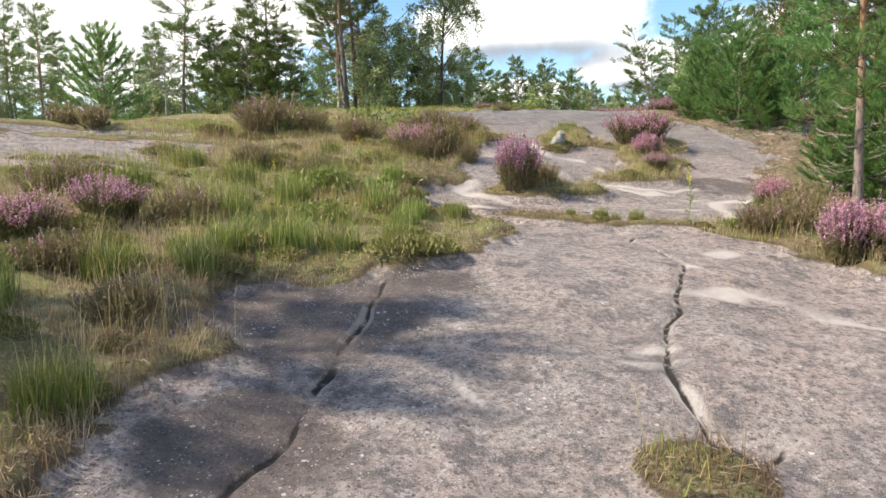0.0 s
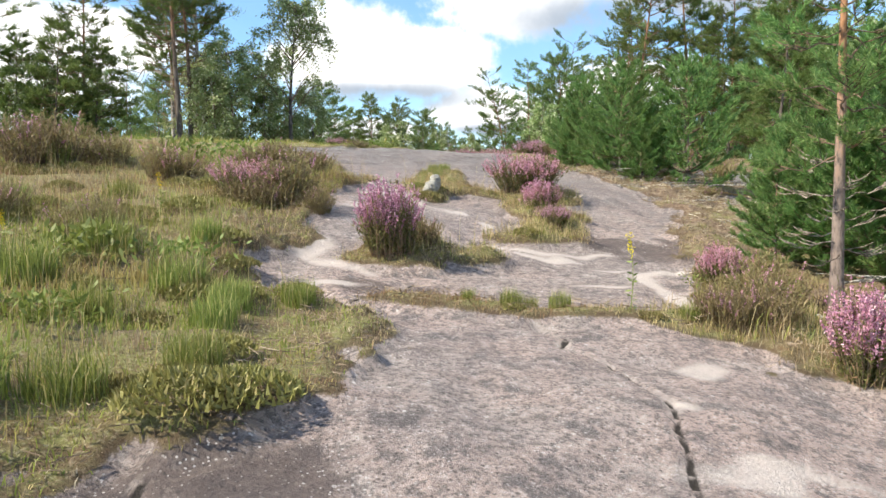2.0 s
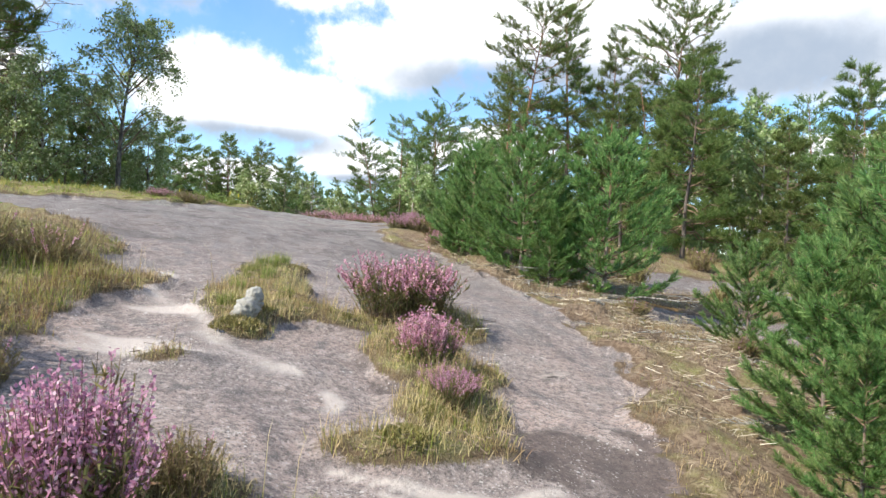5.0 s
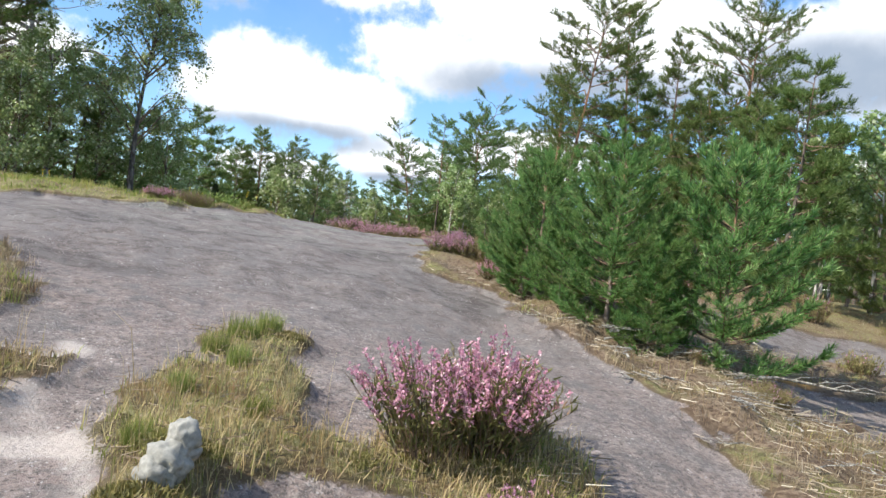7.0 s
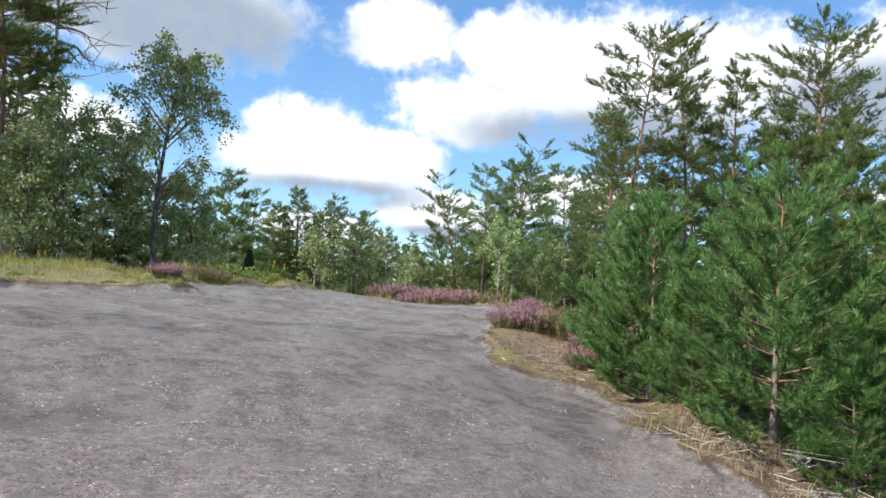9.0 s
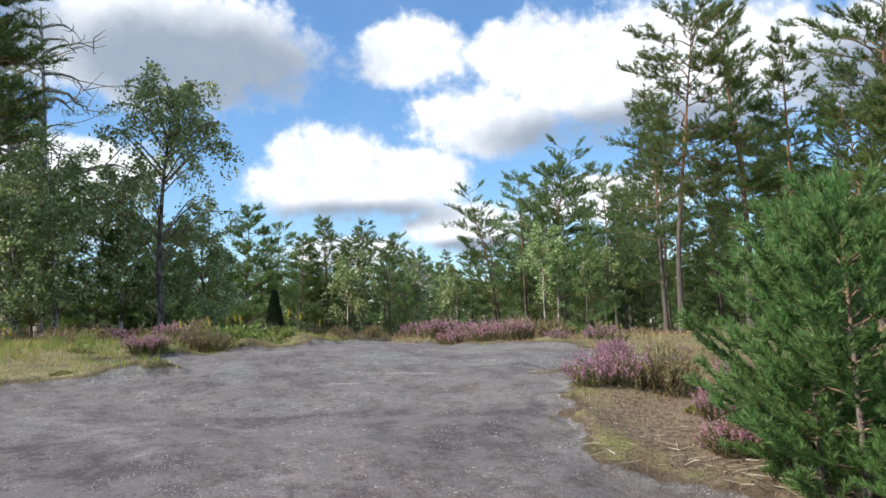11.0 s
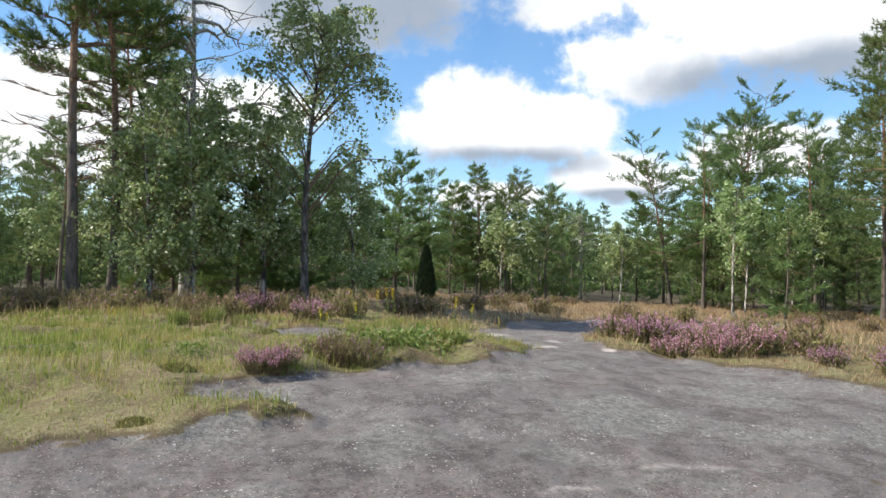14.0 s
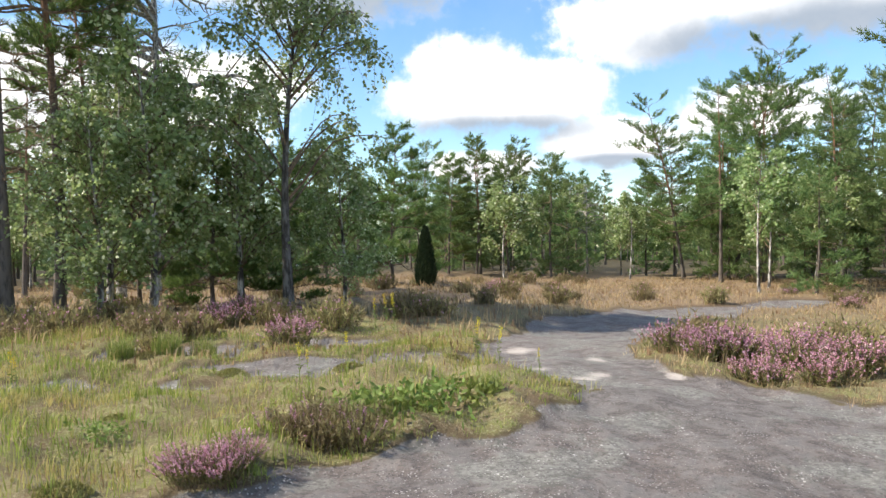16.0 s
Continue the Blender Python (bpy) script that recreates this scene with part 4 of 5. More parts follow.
for k, x, y, turn, size in ((4, -3.2, 27.6, 120, 0.85), (4, -4.0, 31, 60, 0.72), (1, -6.1, 27, 200, 0.62), (3, -7.8, 26, 0, 0.75), (3, -6.6, 25.2, 50, 0.8), (0, -8.8, 25.6, 90, 0.6), (3, -5.6, 25.9, 10, 0.7),
                            (1, 5.1, 50, 0, 0.58), (0, 7.5, 55, 90, 0.62), (3, 3.8, 50, 30, 1.0), (2, 17.4, 48, 100, 0.95), (2, 13.6, 47, 200, 0.78),
                            (0, 20.8, 30, 50, 1.1), (2, 22, 33, 10, 1.1), (2, 19, 29, 90, 0.8), (3, -0.6, 40, 0, 0.9),
                            (1, 21.5, 35, 150, 1.0), (2, 15.5, 24, 30, 0.55), (3, 14.2, 22, 60, 0.9), (3, 12.5, 19, 10, 0.8), (2, 18, 21, 220, 0.4), (3, 11, 17.2, 0, 0.8), (3, 12.2, 15.8, 90, 0.6), (2, 13.6, 18.2, 10, 0.32), (3, 11.8, 20.4, 200, 0.8), (2, 15, 16.4, 60, 0.4), (3, 13.5, 13.6, 40, 0.6), (2, 16.4, 14, 140, 0.5), (3, 17, 18.5, 20, 1.0), (3, -1.4, 29.4, 30, 0.7), (3, -0.2, 30.2, 150, 0.6), (3, -3.0, 30.4, 10, 0.75)):
    again(pine_kinds[k], standing(x, y, turn, size))
birch_kinds = [
    birch_tree("birch with drooping twigs and small glinting leaves", "birches", standing(0.1, 28.4, 0), DARK_BIRCH_BARK, tall=5.9, spread=1.45, leaves=8600, seed=21, leaf=0.08, limbs=44, start=0.26),
    birch_tree("bushy birch with dense foliage down to the ground", "birches", standing(-1.8, 27.6, 0), tall=4.4, spread=1.2, leaves=6600, seed=22, start=0.12, leaf=0.082),
    birch_tree("slim young birch with pale thin trunk", "birches", standing(12.5, 38, 0), tall=4.6, spread=0.95, leaves=3600, seed=23, leaf=0.11, limbs=20, slim=0.7),
]
for k, x, y, turn, size in ((1, -0.8, 29.0, 90, 0.95), (1, -2.9, 28.8, 200, 0.95), (1, -7.2, 26.2, 40, 0.8), (2, 9.8, 52, 0, 1.0), (2, 13.8, 40, 60, 0.9), (2, 16.5, 42, 120, 0.9), (2, 15.2, 38.5, 200, 0.8),
                            (2, 19.4, 45, 10, 1.0), (2, 11, 46, 100, 0.8), (2, 20.5, 25, 0, 0.95), (2, 18.3, 23, 30, 0.8), (2, 22, 27, 70, 1.1), (2, 12.8, 17, 20, 0.8), (2, 14.6, 19.8, 120, 0.85), (2, 16, 16, 60, 0.9), (1, -2.3, 26.9, 10, 0.75), (1, 0.9, 29.6, 30, 0.7)):
    again(birch_kinds[k], standing(x, y, turn, size))

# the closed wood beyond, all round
LIGHT = dict(needle_mat=NEEDLES_FAR_BRIGHT, needle=0.18, wide=0.032, density=48, shoot=0.24, twiggy=False, gap=0.14, fine=0.6)
wood_kinds = [
    pine_tree("wood_pine", "pine of the wood with open crown", "pines of the wood", standing(24, 52, 0), tall=8.6, spread=1.4, bare=0.35, branches=50, seed=51, cone=0.62, **LIGHT),
    pine_tree("wood_pine", "narrow pine of the wood", "pines of the wood", standing(-10, 52, 0), tall=9.2, spread=1.1, bare=0.22, branches=62, seed=52, cone=0.75, **LIGHT),
    pine_tree("wood_pine", "broad leafy-looking pine of the wood", "pines of the wood", standing(8, 60, 0), tall=7.6, spread=1.4, bare=0.12, branches=60, seed=53, cone=0.65, **LIGHT),
    pine_tree("wood_pine", "low bushy pine branched to the ground", "pines of the wood", standing(5, 57, 0), tall=4.4, spread=0.95, bare=0.04, branches=44, seed=54, cone=0.7, **LIGHT),
    birch_tree("small birch at the edge of the wood", "birches of the wood", standing(11.5, 49, 0), tall=3.8, spread=1.1, leaves=2800, seed=55, leaf=0.115, limbs=20, start=0.15, slim=0.6),
]
r_wood = np.random.default_rng(5)
placed = [(0.1, 28.4), (15, 32), (17, 32), (2.5, 38), (-3.8, 33)]
tries = 0
while len(placed) < 350 and tries < 30000:
    tries += 1
    az = r_wood.uniform(-180, 180) if r_wood.uniform() < 0.2 else r_wood.uniform(-36, 66)
    dist = 28 + 52 * r_wood.uniform() ** 1.2
    x, y = 2 + dist * math.sin(radians(az)), 14 + dist * math.cos(radians(az))
    if -6 < x < 13 and y < 47 or (x < 0 and y < 40 and x > -14) or (x > 0 and x < 12 and y < 40):
        continue
    if x < -2 and y < 24 and dist < 45:
        continue
    if any((x - a) ** 2 + (y - b) ** 2 < 3.2 for a, b in placed):
        continue
    placed.append((x, y))
    edge = dist < 48
    pick = r_wood.choice(5, p=(0.13, 0.15, 0.2, 0.37, 0.15) if edge else (0.2, 0.2, 0.22, 0.33, 0.05))
    size = r_wood.uniform(0.62, 0.92) if pick < 3 else r_wood.uniform(0.7, 1.25)
    if x > 12 and y < 60 and pick < 3:
        size *= 1.2
    again(wood_kinds[pick], standing(x, y, r_wood.uniform(0, 360), size))

r_edge = np.random.default_rng(12)
for k in range(26):
    x, y = r_edge.uniform(13.5, 26), r_edge.uniform(35, 50)
    again(wood_kinds[r_edge.choice(4, p=(0.15, 0.2, 0.35, 0.3))], standing(x, y, r_edge.uniform(0, 360), r_edge.uniform(0.7, 1.05)))

for k in range(34):
    x, y = r_edge.uniform(-30, -9), r_edge.uniform(36, 58)
    again(wood_kinds[r_edge.choice(4, p=(0.2, 0.2, 0.3, 0.3))], standing(x, y, r_edge.uniform(0, 360), r_edge.uniform(0.6, 0.95)))

# the depth of the wood, far behind
deep = Geo()
r_deep = np.random.default_rng(66)
n = 26000
a = np.where(r_deep.uniform(size=n) < 0.65, r_deep.uniform(-0.75, 1.35, n), r_deep.uniform(0, 6.28, n))
q = r_deep.uniform(72, 105, n)
top = 5.2 + 1.5 * np.sin(a * 37) + 1.2 * np.sin(a * 83 + 1) + 0.8 * np.sin(a * 171)
p = np.column_stack([2 + q * np.sin(a), 14 + q * np.cos(a), 2.7 + top * r_deep.uniform(0, 1, n) ** 1.2])
blades(deep, p, r_deep.normal(size=(n, 3)) + [0, 0, 0.4], 1.3 * r_deep.uniform(0.5, 1.2, n), 0.7, leaf=True)
tagged(new("far_woods", deep.mesh("far_woods", NEEDLES_FAR_BRIGHT)), "dense green wood in the distance", "woods", kind="stuff")

# dead trees
snag_parts = dead_pine(9.4, 31)
snag = empty("dead_pine")
part("trunk", snag_parts[0], DEAD_WOOD, snag, "", True)
for limb in snag_parts[1]:
    part("branch", limb, DEAD_WOOD, snag)
tagged(part("foliage", snag_parts[2], NEEDLES, snag, "last green needle tufts"), kind="stuff")
snag.matrix_world = standing(-3.6, 33, 0)
tagged(snag, "half-dead pine with bare grey twisted branches", "tree", "dead pines")
for x, y, turn, size in ((-4.5, 33.4, 150, 0.9), (9.1, 55, 40, 0.55), (10.2, 50, 200, 0.45), (-9.2, 25, 30, 0.33)):
    again(snag, standing(x, y, turn, size))

# leaning dead stem by the slender pine
lean = Geo()
s = np.linspace(0, 1, 9)
stem = np.column_stack([3.72 + 1.1 * s + 0.05 * np.sin(s * 9), 6.2 + 0.32 * s, height(3.72, 6.2) - 0.05 + 1.5 * s + 0.03 * np.sin(s * 14)])
tube(lean, stem, 0.036 * (1 - 0.5 * s) * (1 + 0.15 * np.sin(s * 31)), 8)
dead_stem = empty("dead_tree")
part("trunk", lean, DEAD_WOOD, dead_stem, "", True)
for f, a in ((0.2, 0.4), (0.35, 2.4), (0.45, 4.0), (0.6, 1.2), (0.7, 3.2), (0.8, 5.2)):
    stub = Geo()
    at = np.array([np.interp(f, s, stem[:, i]) for i in range(3)])
    to = np.array([math.cos(a) * 0.6, math.sin(a) * 0.6, 0.35])
    tube(stub, np.array([at, at + to * 0.1, at + to * 0.2 + [0, 0, -0.03]]), [0.01, 0.007, 0.003], 4)
    part("twig", stub, DEAD_WOOD, dead_stem)
tagged(dead_stem, "leaning dead grey stem covered in pale lichen", "tree")

# juniper
juniper, jt, jn = empty("juniper"), Geo(), Geo()
tube(jt, np.array([[0, 0, -0.05], [0, 0, 0.8], [0, 0, 1.5]]), [0.05, 0.03, 0.01], 6)
u = rng.uniform(0, 1, 5200)
a = rng.uniform(0, 6.28, 5200)
rad = 0.36 * (1 - u) ** 0.7 * (0.55 + 0.45 * np.sqrt(rng.uniform(size=5200))) * np.minimum(1, 0.6 + 2 * u)
p = np.column_stack([rad * np.cos(a), rad * np.sin(a), 0.02 + u * 1.65])
blades(jn, p, np.column_stack([np.cos(a) * 0.35, np.sin(a) * 0.35, np.ones(5200)]) + rng.normal(0, 0.2, (5200, 3)), 0.15, 0.03)
part("stem", jt, BRANCH_BARK, juniper)
part("foliage", jn, NEEDLES_JUNIPER, juniper)
juniper.matrix_world = standing(2.5, 37.5, 0, 1.0)
tagged(juniper, "dark narrow columnar juniper standing in the heath", "shrub")

# heather bushes
bloom_a = heather_bush("heather bush in full pink bloom on the bare rock", "blooming heather", standing(0.84, 7.6, 0), shoots=330, wide=0.55, tall=0.53, seed=41, bloom=0.85)
bloom_b = heather_bush("wide heather bush with pink spikes over green", "blooming heather", standing(2.88, 10.62, 0), shoots=430, wide=0.95, tall=0.42, seed=42, bloom=0.65)
brown_a = heather_bush("brownish heather bush past its bloom", "faded heather", standing(0.05, 9.05, 0), faded=True, shoots=330, wide=0.9, tall=0.42, seed=43, bloom=0.07)
for src, x, y, turn, size in ((bloom_a, 2.66, 9.5, 10, 0.72), (bloom_b, 2.55, 9.0, 50, 0.42), (bloom_a, 3.12, 6.95, 30, 0.55), (bloom_a, 2.95, 5.4, 90, 0.9), (brown_a, 3.35, 5.2, 10, 0.7),
                              (brown_a, 1.12, 7.98, 40, 0.45), (brown_a, 0.3, 8.75, 0, 0.55), (bloom_b, -0.25, 9.15, 20, 0.75), (brown_a, 0.3, 11.15, 120, 0.7), (brown_a, -0.3, 8.7, 260, 0.7),
                              (brown_a, -2.3, 10.2, 90, 1.1), (brown_a, -1.8, 10.5, 30, 0.9), (brown_a, -1.2, 9.9, 200, 0.8), (brown_a, -0.1, 11.0, 30, 0.8),
                              (bloom_b, -2.75, 4.8, 20, 0.7), (bloom_b, -2.45, 5.3, 80, 0.7), (brown_a, -1.9, 5.3, 300, 0.7), (brown_a, 2.85, 6.0, 10, 0.6), (brown_a, 3.2, 6.5, 60, 0.7), (brown_a, 3.5, 5.7, 90, 0.7),
                              (brown_a, 3.0, 6.45, 200, 0.6), (brown_a, 2.65, 6.2, 100, 0.5), (brown_a, 3.45, 6.9, 0, 0.5),
                              (bloom_b, 5.1, 17.25, 0, 0.75), (brown_a, 5.5, 17.0, 10, 0.9), (bloom_b, 5.4, 16.2, 20, 0.5), (bloom_b, 5.1, 15.5, 100, 0.55), (bloom_a, 5.3, 17.6, 220, 0.6),
                              (brown_a, -1.5, 3.5, 20, 0.5), (brown_a, -2.2, 4.2, 70, 0.55), (brown_a, -1.2, 7.4, 10, 0.6), (brown_a, -2.0, 7.9, 130, 0.6), (brown_a, -0.6, 6.7, 220, 0.45), (brown_a, -3.0, 6.0, 60, 0.7),
                              (bloom_b, 1.16, 19.9, 0, 0.46), (brown_a, 1.53, 20.55, 30, 0.65), (brown_a, 1.75, 20.6, 130, 0.55)):
    again(src, standing(x, y, turn, size))
bloom_f = heather_bush("pink heather bush in the far patch", "blooming heather", standing(4.96, 23.4, 0, 0.9), shoots=130, wide=0.9, tall=0.42, seed=44, bloom=0.72, leaf=12, spike=14, size=1.45)
brown_f = heather_bush("faded brown heather bush of the heath", "faded heather", standing(2.2, 27.2, 0, 1.0), faded=True, shoots=130, wide=0.95, tall=0.42, seed=45, bloom=0.05, leaf=8, spike=8, size=2.0)
for src, x, y, turn, size in ((bloom_f, 5.1, 22.6, 40, 0.75), (bloom_f, 5.75, 23.1, 80, 0.95), (bloom_f, 5.6, 22.3, 130, 0.7), (bloom_f, 5.4, 23.6, 190, 0.9), (bloom_f, 6.2, 22.9, 220, 0.85),
                              (bloom_f, 4.8, 24.0, 250, 0.8), (bloom_f, 6.0, 23.8, 290, 0.95), (brown_f, 6.6, 23.6, 320, 1.0), (brown_f, 7.0, 23.1, 0, 1.0), (brown_f, 6.9, 24.2, 20, 1.1), (brown_f, 5.3, 24.3, 50, 0.9),
                              (bloom_f, 6.6, 22.2, 10, 0.6), (bloom_f, 7.1, 21.6, 80, 0.7), (brown_f, 7.6, 22.3, 10, 0.9), (bloom_f, 0.88, 23.9, 90, 0.75), (brown_f, 2.5, 27.4, 70, 0.9), (brown_f, 2.0, 27.3, 10, 0.8),
                              (brown_f, -5.2, 10.4, 40, 0.8), (brown_f, -4.7, 10.2, 90, 0.75), (bloom_f, 6.3, 17.2, 90, 0.6)):
    again(src, standing(x, y, turn, size))
r_heath = np.random.default_rng(8)
for k in range(34):
    x, y = r_heath.uniform(7.2, 14), r_heath.uniform(11.5, 20)
    if float(cover(np.array([x]), np.array([y]))[0]) > 0.9:
        again(brown_f, standing(x, y, r_heath.uniform(0, 360), r_heath.uniform(0.5, 1.0)))
for k in range(130):
    if k < 60:
        x, y = r_heath.uniform(-6.5, 1.6), r_heath.normal(25.9, 0.8)
    else:
        x, y = r_heath.uniform(-9, 17), r_heath.uniform(27.5, 44)
    if float(cover(np.array([x]), np.array([y]))[0]) > 0.9 and not (k < 60 and x > 0.3 and y < 25.2):
        again(brown_f if r_heath.uniform() < 0.93 else bloom_f, standing(x, y, r_heath.uniform(0, 360), r_heath.uniform(0.55, 1.0)))


# goldenrod
def goldenrod(at, tall=0.5, seed=0):
    r = np.random.default_rng(seed)
    plant, st, lf, fl = empty("goldenrod"), Geo(), Geo(), Geo()
    s = np.linspace(0, 1, 6)
    curve = np.column_stack([0.03 * np.sin(s * 3), 0.02 * s, s * tall - 0.02])
    tube(st, curve, 0.004 * (1 - 0.5 * s), 4)
    w = r.uniform(0.05, 0.7, 26)
    p = np.stack([np.interp(w, s, curve[:, i]) for i in range(3)], -1)
    blades(lf, p, r.normal(size=p.shape) * [1, 1, 0.3] + [0, 0, 0.4], 0.05, 0.014, leaf=True)
    w = r.uniform(0.74, 1.03, 80)
    p = np.stack([np.interp(w, s, curve[:, i]) for i in range(3)], -1) + r.normal(0, 0.009, (80, 3))
    blades(fl, p, r.normal(size=p.shape), 0.014, 0.009, leaf=True)
    part("stem", st, HERB_LEAF, plant)
    tagged(part("leafage", lf, HERB_LEAF, plant), kind="stuff")
    tagged(part("bloom", fl, YELLOW, plant, "yellow flower spike"), kind="stuff")
    plant.matrix_world = at
    return tagged(plant, "slim goldenrod with a yellow flower spike", "wildflower", "goldenrods")


gold = goldenrod(standing(2.07, 6.27, 0), 0.5, 3)
for x, y, turn, size in ((-0.9, 7.9, 0, 0.8), (-1.5, 6.6, 40, 0.7), (1.2, 22.0, 0, 0.7), (1.3, 21.9, 90, 0.6), (1.55, 22.3, 50, 0.7), (1.75, 25.2, 20, 1.0), (1.85, 25.4, 50, 1.1), (1.65, 25.2, 100, 0.9),
                         (2.65, 22.5, 150, 0.9), (2.8, 22.3, 200, 0.7), (-0.9, 21.9, 0, 0.7), (-0.75, 21.7, 60, 0.6), (1.2, 25.6, 10, 0.8), (3.05, 21.9, 80, 0.5)):
    again(gold, standing(x, y, turn, size))


# grass and herbs
def scatter(count, box, seed, test):
    r = np.random.default_rng(seed)
    x, y = r.uniform(box[0], box[1], count), r.uniform(box[2], box[3], count)
    keep = (cover(x, y) > 0.5) & (r.uniform(size=count) < test(x, y))
    return x[keep], y[keep], r


def blade_mesh(x, y, z, l, wide, bow, r):
    n = len(x)
    a = r.uniform(0, 6.28, n)
    b = r.uniform(0.1, 1.0, n) * bow
    o = np.column_stack([np.cos(a), np.sin(a), np.zeros(n)])
    side = np.column_stack([-np.sin(a + 0.6), np.cos(a + 0.6), np.zeros(n)]) * (wide * r.uniform(0.6, 1.2, n))[:, None] / 2
    p = np.column_stack([x, y, z])
    up = np.array([0, 0, 1.0])
    m = p + o * (l * b * 0.35)[:, None] + up * (l * (0.62 - 0.25 * b))[:, None]
    t = p + o * (l * b * 1.2)[:, None] + up * (l * (1 - 0.75 * b))[:, None]
    v = np.stack([p - side, p + side, m + side * 0.7, m - side * 0.7, t], 1).reshape(-1, 3)
    k = np.arange(n)[:, None] * 5
    g = Geo()
    g.add(v, np.concatenate([k + [0, 1, 2], k + [0, 2, 3], k + [3, 2, 4]]))
    return g


def grass(name, label, mat, count, box, seed, test, tall, wide, per=7, spread=0.05, bow=0.35):
    """Tufts of bent blades over the soil."""
    x, y, r = scatter(count, box, seed, test)
    grow = np.repeat(r.uniform(0.5, 1.3, len(x)), per)
    x, y = np.repeat(x, per) + r.normal(0, spread, len(x) * per), np.repeat(y, per) + r.normal(0, spread, len(y) * per)
    ok = cover(x, y) > 0.35
    x, y, grow = x[ok], y[ok], grow[ok]
    patch = np.clip(0.75 + 0.3 * waves(x, y, 55, 10, 0.8, 2.5), 0.35, 1.5)
    g = blade_mesh(x, y, ground(x, y) - 0.01, tall * r.uniform(0.5, 1.2, len(x)) * patch * grow, wide, bow, r)
    tagged(new(name, g.mesh(name, mat)), label, "grass", kind="stuff")


def near_left(x, y):
    return np.clip(0.7 + 0.6 * waves(x, y, 61, 8, 0.8, 2.2), 0.04, 1)


def dry_left(x, y):
    return np.clip(0.55 - 0.5 * waves(x, y, 61, 8, 0.8, 2.2), 0.15, 1)


def edging(x, y):
    c = cover(x, y)
    return np.where((c > 0.45) & (outline_distance(x, y) > -0.35), 1.0, 0.1)


def mossy(x, y):
    return np.clip(0.5 + 0.5 * waves(x, y, 63, 8, 0.8, 2.4), 0.3, 1)


grass("green_grass", "green meadow grass on the soil beside the rock", GRASS_GREEN, 10500, (-4.5, 0.8, 1.0, 12.5), 71, near_left, 0.15, 0.0055, 9, 0.05, 0.85)
grass("dry_grass", "straw-coloured dry grass tufts beside the rock", GRASS_DRY, 10000, (-4.5, 3.9, 0.8, 13.5), 72, dry_left, 0.18, 0.005, 8, 0.06, 0.95)
grass("edge_litter", "brown dead grass hanging over the rock's edge", GRASS_LITTER, 18000, (-2.6, 1.2, 0.8, 13.5), 77, edging, 0.13, 0.005, 7, 0.06, 1.0)
grass("pad_grass", "short green and yellow grass on soil pads of the rock", GRASS_GREEN, 4500, (0.4, 3.4, 5.8, 12.2), 73, mossy, 0.12, 0.0045, 9, 0.05, 0.8)
grass("pad_straw", "dry grass on soil pads of the rock", GRASS_DRY, 6500, (0.4, 3.4, 5.8, 12.2), 78, lambda x, y: 0.8 + 0 * x, 0.14, 0.004, 8, 0.05, 0.9)
grass("pine_litter", "dry grass and litter beside the young pines", GRASS_LITTER, 19000, (2.6, 12.5, 4.0, 20), 74, lambda x, y: 0.8 + 0 * x, 0.14, 0.005, 6, 0.07, 0.8)
grass("heath_green", "low green plants between the pine litter", GRASS_GREEN, 2200, (2.6, 11, 4.0, 19), 79, mossy, 0.13, 0.006, 8, 0.06, 0.6)
grass("meadow_grass", "green meadow grass beyond the crest of the rock", GRASS_GREEN, 20000, (-7, 3.4, 17, 25.5), 75, mossy, 0.15, 0.007, 8, 0.05, 0.6)
grass("meadow_straw", "dry low grass beyond the crest of the rock", GRASS_DRY, 14000, (-8, 8.0, 16.5, 26), 80, lambda x, y: np.where(x > 3.5, 0.7, 0.18), 0.13, 0.006, 6, 0.07, 0.9)
grass("straw_grass", "dry yellow grass on the far heath", GRASS_DRY, 18000, (-12, 20, 23, 46), 76, lambda x, y: 0.7 + 0 * x, 0.22, 0.018, 4, 0.12, 0.7)

grass("seed_stalks", "tall thin straw stalks above the meadow grass", GRASS_DRY, 2200, (-4.5, 2.6, 1.5, 12), 81, lambda x, y: 0.6 + 0 * x, 0.42, 0.0035, 3, 0.08, 0.45)

